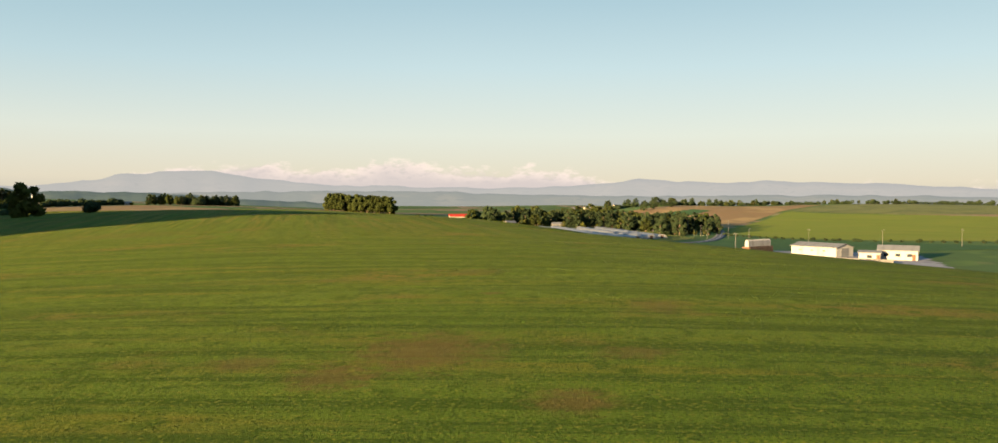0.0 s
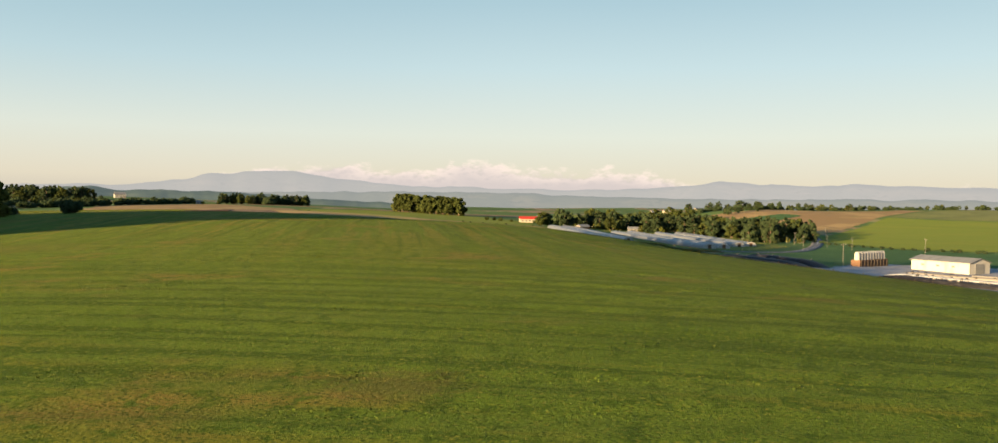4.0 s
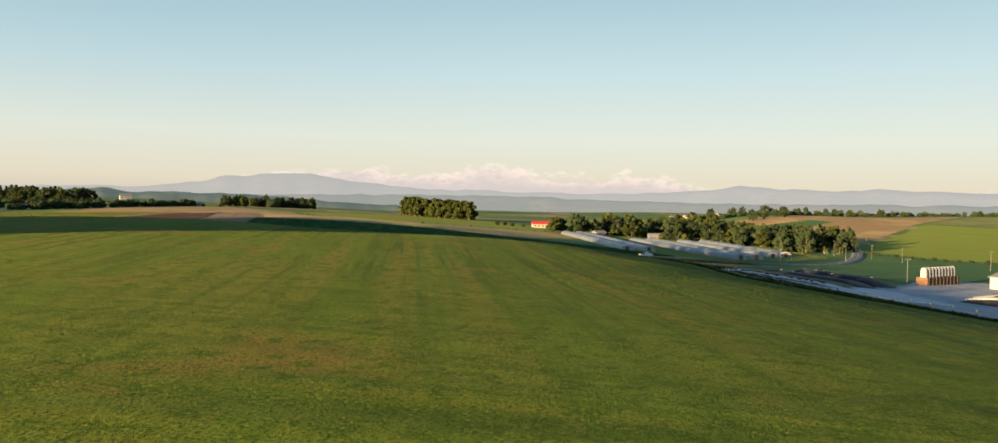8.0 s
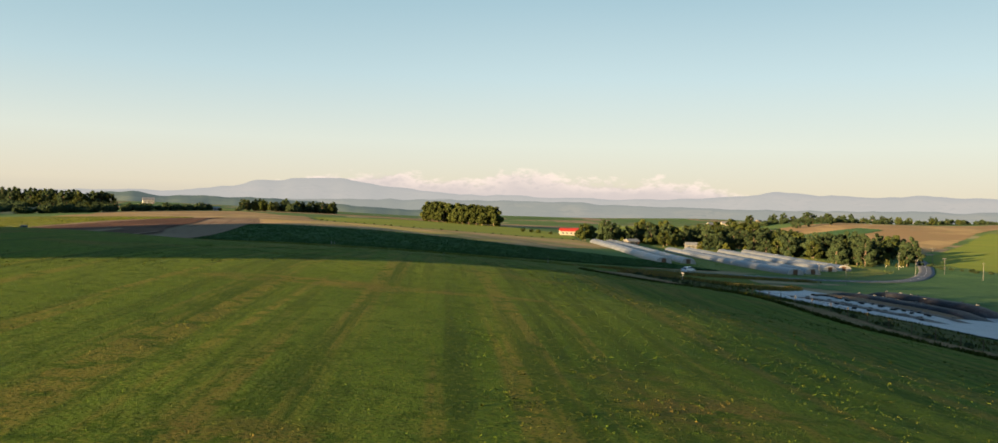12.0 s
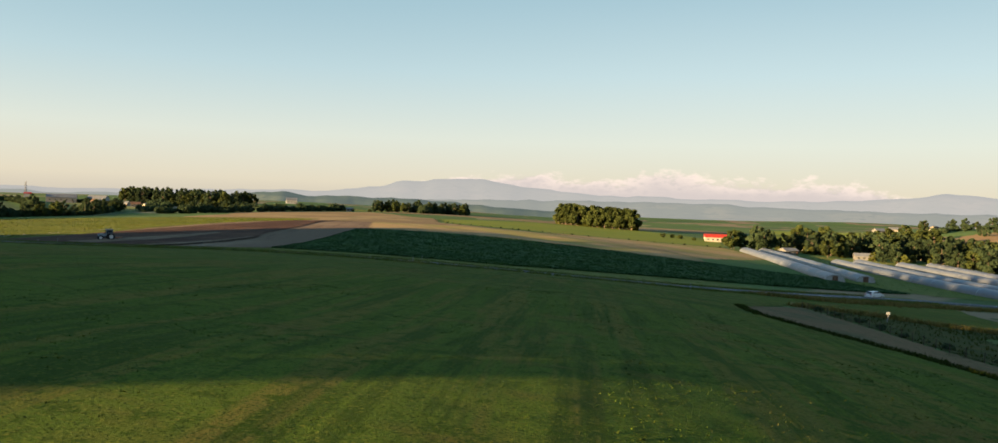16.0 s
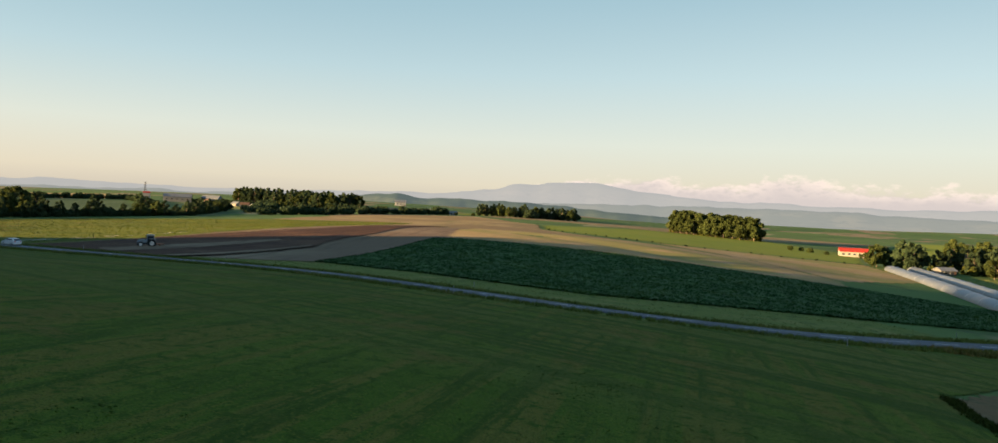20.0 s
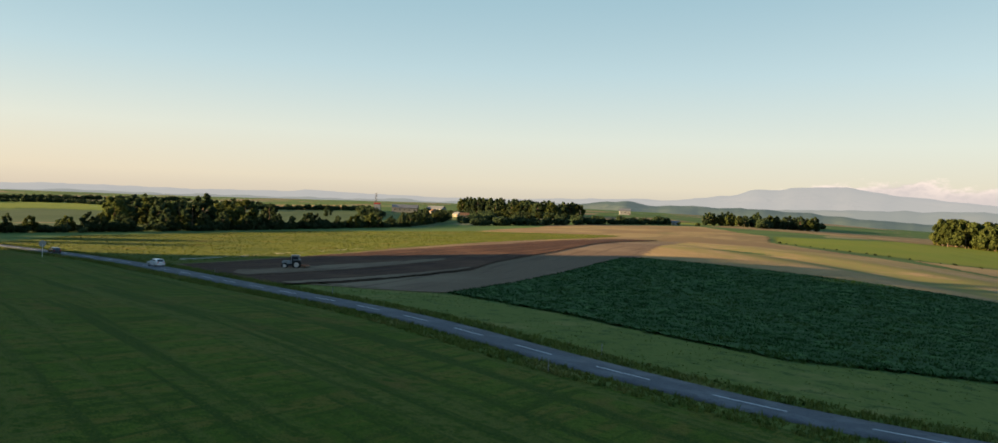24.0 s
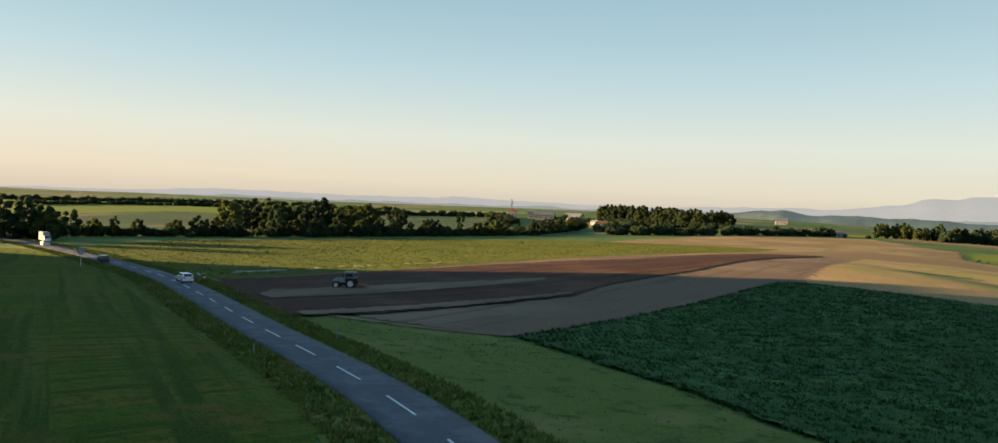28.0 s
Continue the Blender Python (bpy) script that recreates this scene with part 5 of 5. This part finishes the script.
# grove behind the greenhouses
wood([(-48, 552), (-30, 590), (60, 600), (70, 540), (40, 516), (-10, 548)], 95, ("light", "round", "dark", "light", "dark"), 0.40, 0.66, "grove behind the greenhouses", 3.4)
wood([(34, 518), (60, 560), (110, 560), (108, 500), (74, 470)], 74, ("dark", "round", "cone", "light"), 0.40, 0.66, "grove behind the greenhouses", 3.2)
wood([(66, 452), (76, 500), (112, 520), (104, 460), (90, 440)], 66, ("column", "column", "dark"), 0.36, 0.56, "slender trees along the valley road", 2.3)
wood([(-45, 600), (-20, 700), (60, 760), (80, 640), (40, 600)], 34, ("light", "round", "round"), 0.5, 0.8, "trees round the village", 9)
for x, y in ((-20, 560), (-8, 556), (4, 552), (18, 535), (30, 524), (-36, 566)):
    plant("light", x, y, rnd.uniform(0.55, 0.75), "grove behind the greenhouses")
for p in spline(((104, 462), (116, 420), (134, 392), (180, 350), (260, 322), (340, 330)), 5):
    plant("darkbush", p.x + rnd.normal(), p.y + rnd.normal(), rnd.uniform(0.45, 0.8), "hedge below the hill pasture")
# hedge row on the ridge
for p in spline(((-213, 572), (-170, 556), (-130, 540), (-90, 546), (-50, 556)), 7):
    plant("darkbush", p.x + rnd.normal(), p.y + rnd.normal(), rnd.uniform(0.25, 0.5), "low hedge along the pasture")
for x, y in ((-95, 640), (-90, 645), (-84, 638), (-58, 632), (-50, 650), (-75, 632)):
    plant("bush", x, y, rnd.uniform(0.7, 1.1), "bushes round the red-roofed house")
# trees on the ridge
wood([(-395, 800), (-315, 830), (-320, 860), (-400, 835)], 30, ("dark", "round", "dark"), 0.48, 0.68, "wood behind the ridge", 6)
for x, y in ((-396, 758), (-382, 744), (-404, 768), (-374, 758)):
    plant("bush", x, y, 1.0, "bushes round the hut")
# tree row beyond the weedy field
ROW = spline(((-352, 236), (-378, 262), (-384, 300), (-388, 345), (-396, 400), (-410, 450), (-436, 505), (-480, 570), (-540, 640)), 2.4)
hedgerow("hedgerow", "continuous dark hedgerow under the tree row", [(p.x - 3 + 3 * rnd.normal(), p.y + 2 * rnd.normal(), rnd.uniform(1.0, 1.9)) for p in ROW])
for p in ROW[::2]:
    kind = ("dark", "dark", "darkbush", "round", "darkbush")[int(rnd.integers(5))]
    plant(kind, p.x + 3 * rnd.normal(), p.y + 3 * rnd.normal(), rnd.uniform(0.34, 0.52) * (3.0 if "bush" in kind else 1.0), "dark tree row beyond the weedy field")
wood([(-420, 330), (-400, 380), (-440, 420), (-520, 440), (-500, 380)], 26, ("dark", "round"), 0.58, 0.95, "tall trees behind the row", 6)
wood([(-322, 238), (-338, 232), (-372, 245), (-360, 262), (-345, 262)], 9, ("dark", "round"), 0.5, 0.7, "trees beside the van", 5)
wood([(-560, 690), (-500, 650), (-460, 720), (-520, 800), (-600, 740)], 26, ("dark", "round", "bush"), 0.28, 0.42, "trees round the far farms", 8)
wood([(-710, 795), (-560, 802), (-550, 835), (-715, 830)], 60, ("dark", "round", "dark"), 0.6, 0.85, "far wood", 6)
for line, low, high in ((((-440, 585), (-415, 640), (-405, 690), (-396, 745)), 1.2, 2.3), (((-835, 270), (-910, 400), (-870, 520), (-860, 640)), 0.9, 1.8), (((-735, 440), (-780, 500), (-765, 600), (-735, 690)), 1.2, 2.2), (((-575, 588), (-640, 640), (-722, 686)), 1.2, 2.0), (((-480, 606), (-530, 680), (-600, 735)), 1.2, 2.2), (((-700, 712), (-640, 738), (-560, 745), (-500, 760)), 1.0, 1.9), (((-722, 446), (-820, 476), (-900, 455)), 0.8, 1.4), (((-1040, 240), (-1080, 420), (-1050, 640)), 1.2, 2.2), (((-340, 800), (-430, 1020), (-470, 1180)), 1.6, 2.8)):
    hedgerow("hedgerow", "dark far hedgerow between the fields", [(p.x + 2.5 * rnd.normal(), p.y + 2.5 * rnd.normal(), rnd.uniform(low, high)) for p in spline(line, 2.2)])
for x, y, k in ((-560, 455, 0.75), (-548, 462, 0.6), (-610, 520, 0.6), (-520, 470, 0.7), (-690, 560, 0.5), (-700, 520, 0.55), (-640, 590, 0.5), (-760, 560, 0.6), (-500, 530, 0.7), (-535, 560, 0.55)):
    plant("dark", x, y, k, "single trees between the fields")
# hilltop trees on the other side
wood([(140, 880), (230, 930), (360, 930), (420, 880), (300, 890)], 30, ("dark", "bush", "round"), 0.2, 0.36, "trees on the hill crest", 4)
for line in (((128, 872), (200, 905), (300, 905), (330, 880)), ((352, 884), (430, 880), (540, 830)), ((60, 800), (92, 850), (140, 872))):
    hedgerow("hedgerow", "dark hedgerow on the hill crest", [(p.x + 3 * rnd.normal(), p.y + 3 * rnd.normal(), rnd.uniform(0.8, 1.7)) for p in spline(line, 2.4)])
wood([(90, 780), (130, 800), (150, 850), (90, 860)], 12, ("dark", "bush"), 0.22, 0.36, "trees on the brown hill", 5)
wood([(60, 960), (240, 1120), (300, 1080), (140, 930)], 26, ("round", "dark"), 0.4, 0.65, "trees round the village", 12)
# bushes by the track, the silage and the road
for p in spline([(x + 1.6, y + 1.2) for x, y in FENCE] + [(50, 138)], 2.2):
    plant("darkbush", p.x + 0.7 * rnd.normal(), p.y + 0.7 * rnd.normal(), rnd.uniform(0.14, 0.3), "low bushes along the fence")

# ---- grass, beet plants and weeds ----
def tufts(name, xs, ys, tall, wide, mat, label, category, blades=3, lean=0.5, lift=0.0, seed=1):
    """Upright bent blades in bunches, joined into one carpet."""
    g = np.random.default_rng(seed)
    n = len(xs)
    zs = height(xs, ys) + lift
    verts = np.empty((n, blades, 3, 3))
    a = g.random((n, blades)) * 6.283
    h = tall * (0.5 + g.random((n, 1)) * 0.9) * (0.7 + 0.6 * g.random((n, blades)))
    w = wide * (0.6 + 0.8 * g.random((n, blades)))
    base = np.stack([xs, ys, zs - 0.03], -1)[:, None, :] + np.concatenate([g.normal(size=(n, blades, 2)) * wide * 0.8, np.zeros((n, blades, 1))], -1)
    sx, sy = np.cos(a), np.sin(a)
    verts[:, :, 0] = base - np.stack([sx * w, sy * w, 0 * w], -1)
    verts[:, :, 1] = base + np.stack([sx * w, sy * w, 0 * w], -1)
    verts[:, :, 2] = base + np.stack([-sy * h * lean * g.normal(size=h.shape), sx * h * lean * g.normal(size=h.shape), h], -1)
    tri = np.arange(n * blades * 3).reshape(-1, 3)
    ob = link_mesh(name, verts.reshape(-1, 3), tri, mat)
    return tagged(ob, label, category, kind="stuff")


g0 = np.random.default_rng(21)
n = 120000
by, bx = g0.uniform(279, 396, n), g0.uniform(-144, 18, n)
edge_low = np.interp(bx, (-118, -91, -79, -60, -24, 18), (286, 284, 282, 281, 316, 360))
edge_high = np.interp(bx, (-143, -140, -69, -38, -4, 18), (362, 366, 386, 394, 392, 360))
west = np.interp(by, (284, 362), (-118, -143.5))
ok = (by > edge_low + 0.3) & (by < edge_high - 0.3) & (bx > west + 0.3)
bx, by = bx[ok], by[ok]
row = np.round((bx * 0.53 + by * 0.85) / 0.66) * 0.66 - (bx * 0.53 + by * 0.85)
bx, by = bx + row * 0.53 * 0.8, by + row * 0.85 * 0.8
tufts("beet_leaves", bx, by, 0.30, 0.12, M["leaf_beet"], "dense dark green beet plants in rows", "crop", 4, 0.7, 0.15, 6)
n = 26000
wx, wy = g0.uniform(-372, -190, n), g0.uniform(264, 518, n)
ok = (wx < np.interp(wy, (268, 340, 415, 518), (-194, -213, -224, -262))) & (wx > np.interp(wy, (264, 300, 400, 480, 518), (-290, -350, -370, -328, -264)))
tufts("weeds", wx[ok], wy[ok], 0.22, 0.16, M["weed"], "tall yellowish weeds and grass on the fallow", "weeds", 3, 0.6, 0.05, 7)
vx, vy = [], []
for k in range(38000):
    p, d = along(g0.uniform(40, length[-1] - 120))
    sd = Vector((-d.y, d.x, 0)) * (1 if g0.random() < 0.5 else -1)
    q = p + sd * (3.0 + 3.4 * g0.random())
    if q.y > 332:
        continue
    vx.append(q.x)
    vy.append(q.y)
tufts("verge_grass", np.array(vx), np.array(vy), 0.34, 0.07, M["verge"], "long rough grass on the road verges", "grass", 4, 0.5, 0.05, 8)

n = 90000
cx, cy = g0.uniform(-40, 30, n), g0.uniform(9, 214, n)
ok = patchy(cx, cy, 6, 31) * 0.55 + patchy(cx, cy, 1.4, 32) * 0.45 > g0.uniform(0.52, 0.85, n)
tufts("broad_leaf_weeds", cx[ok], cy[ok], 0.05, 0.05, M["tuft"], "low broad-leaved weed clumps in the mown meadow", "weeds", 4, 1.3, 0.09, 9)
# the sward: short upright blades along the flight
n = 330000
sy = 4 + 262 * g0.random(n) ** 1.15
mid = np.interp(sy, (0, 100, 160, 200, 240, 270), (3, 0, -12, -26, -48, -70))
sx = mid + g0.normal(size=n) * np.interp(sy, (0, 100, 270), (14, 17, 24))
ok = in_outline([(p[0], p[1]) for p in NEAR], sx, sy) & (patchy(sx, sy, 3.0, 41) * 0.5 + patchy(sx, sy, 0.8, 42) * 0.5 > g0.uniform(0.0, 0.9, n))
tufts("meadow_sward", sx[ok], sy[ok], 0.045, 0.03, M["meadow"], "short upright grass blades of the mown meadow", "grass", 3, 0.9, 0.08, 12)
# rough lip of the meadow above the track, and the golden weeds on the bank and the verge
# dark tufts draw the dark edge of the step down to the track
lip = spline(EDGE[1:12], 0.5)
pick = g0.integers(len(lip), size=5200)
tufts("edge_grass", np.array([lip[i].x for i in pick]) + 0.3 * g0.normal(size=5200), np.array([lip[i].y for i in pick]) + 0.3 * g0.normal(size=5200), 0.26, 0.08, M["tuft"], "dark tufts drawing the dark edge of the step at the meadow's lip", "grass", 4, 0.6, 0.06, 13)
for stops, count, wide, name, label in ((((-6, 257), (5, 260.5), (15, 260.5), (25, 269), (29, 283)), 2600, 0.7, "bank_weeds", "golden tall weeds along the bank"), (((-13, 281), (-3, 290), (6, 302), (14, 312), (26, 324), (40, 333)), 3600, 1.2, "verge_weeds", "golden dry weeds on the road verge")):
    crest = spline(stops, 0.6)
    pick = g0.integers(len(crest), size=count)
    tufts(name, np.array([crest[i].x for i in pick]) + wide * g0.normal(size=count), np.array([crest[i].y for i in pick]) + wide * g0.normal(size=count), 0.55, 0.10, M["drygrass"], label, "weeds", 4, 0.5, 0.05, 14)
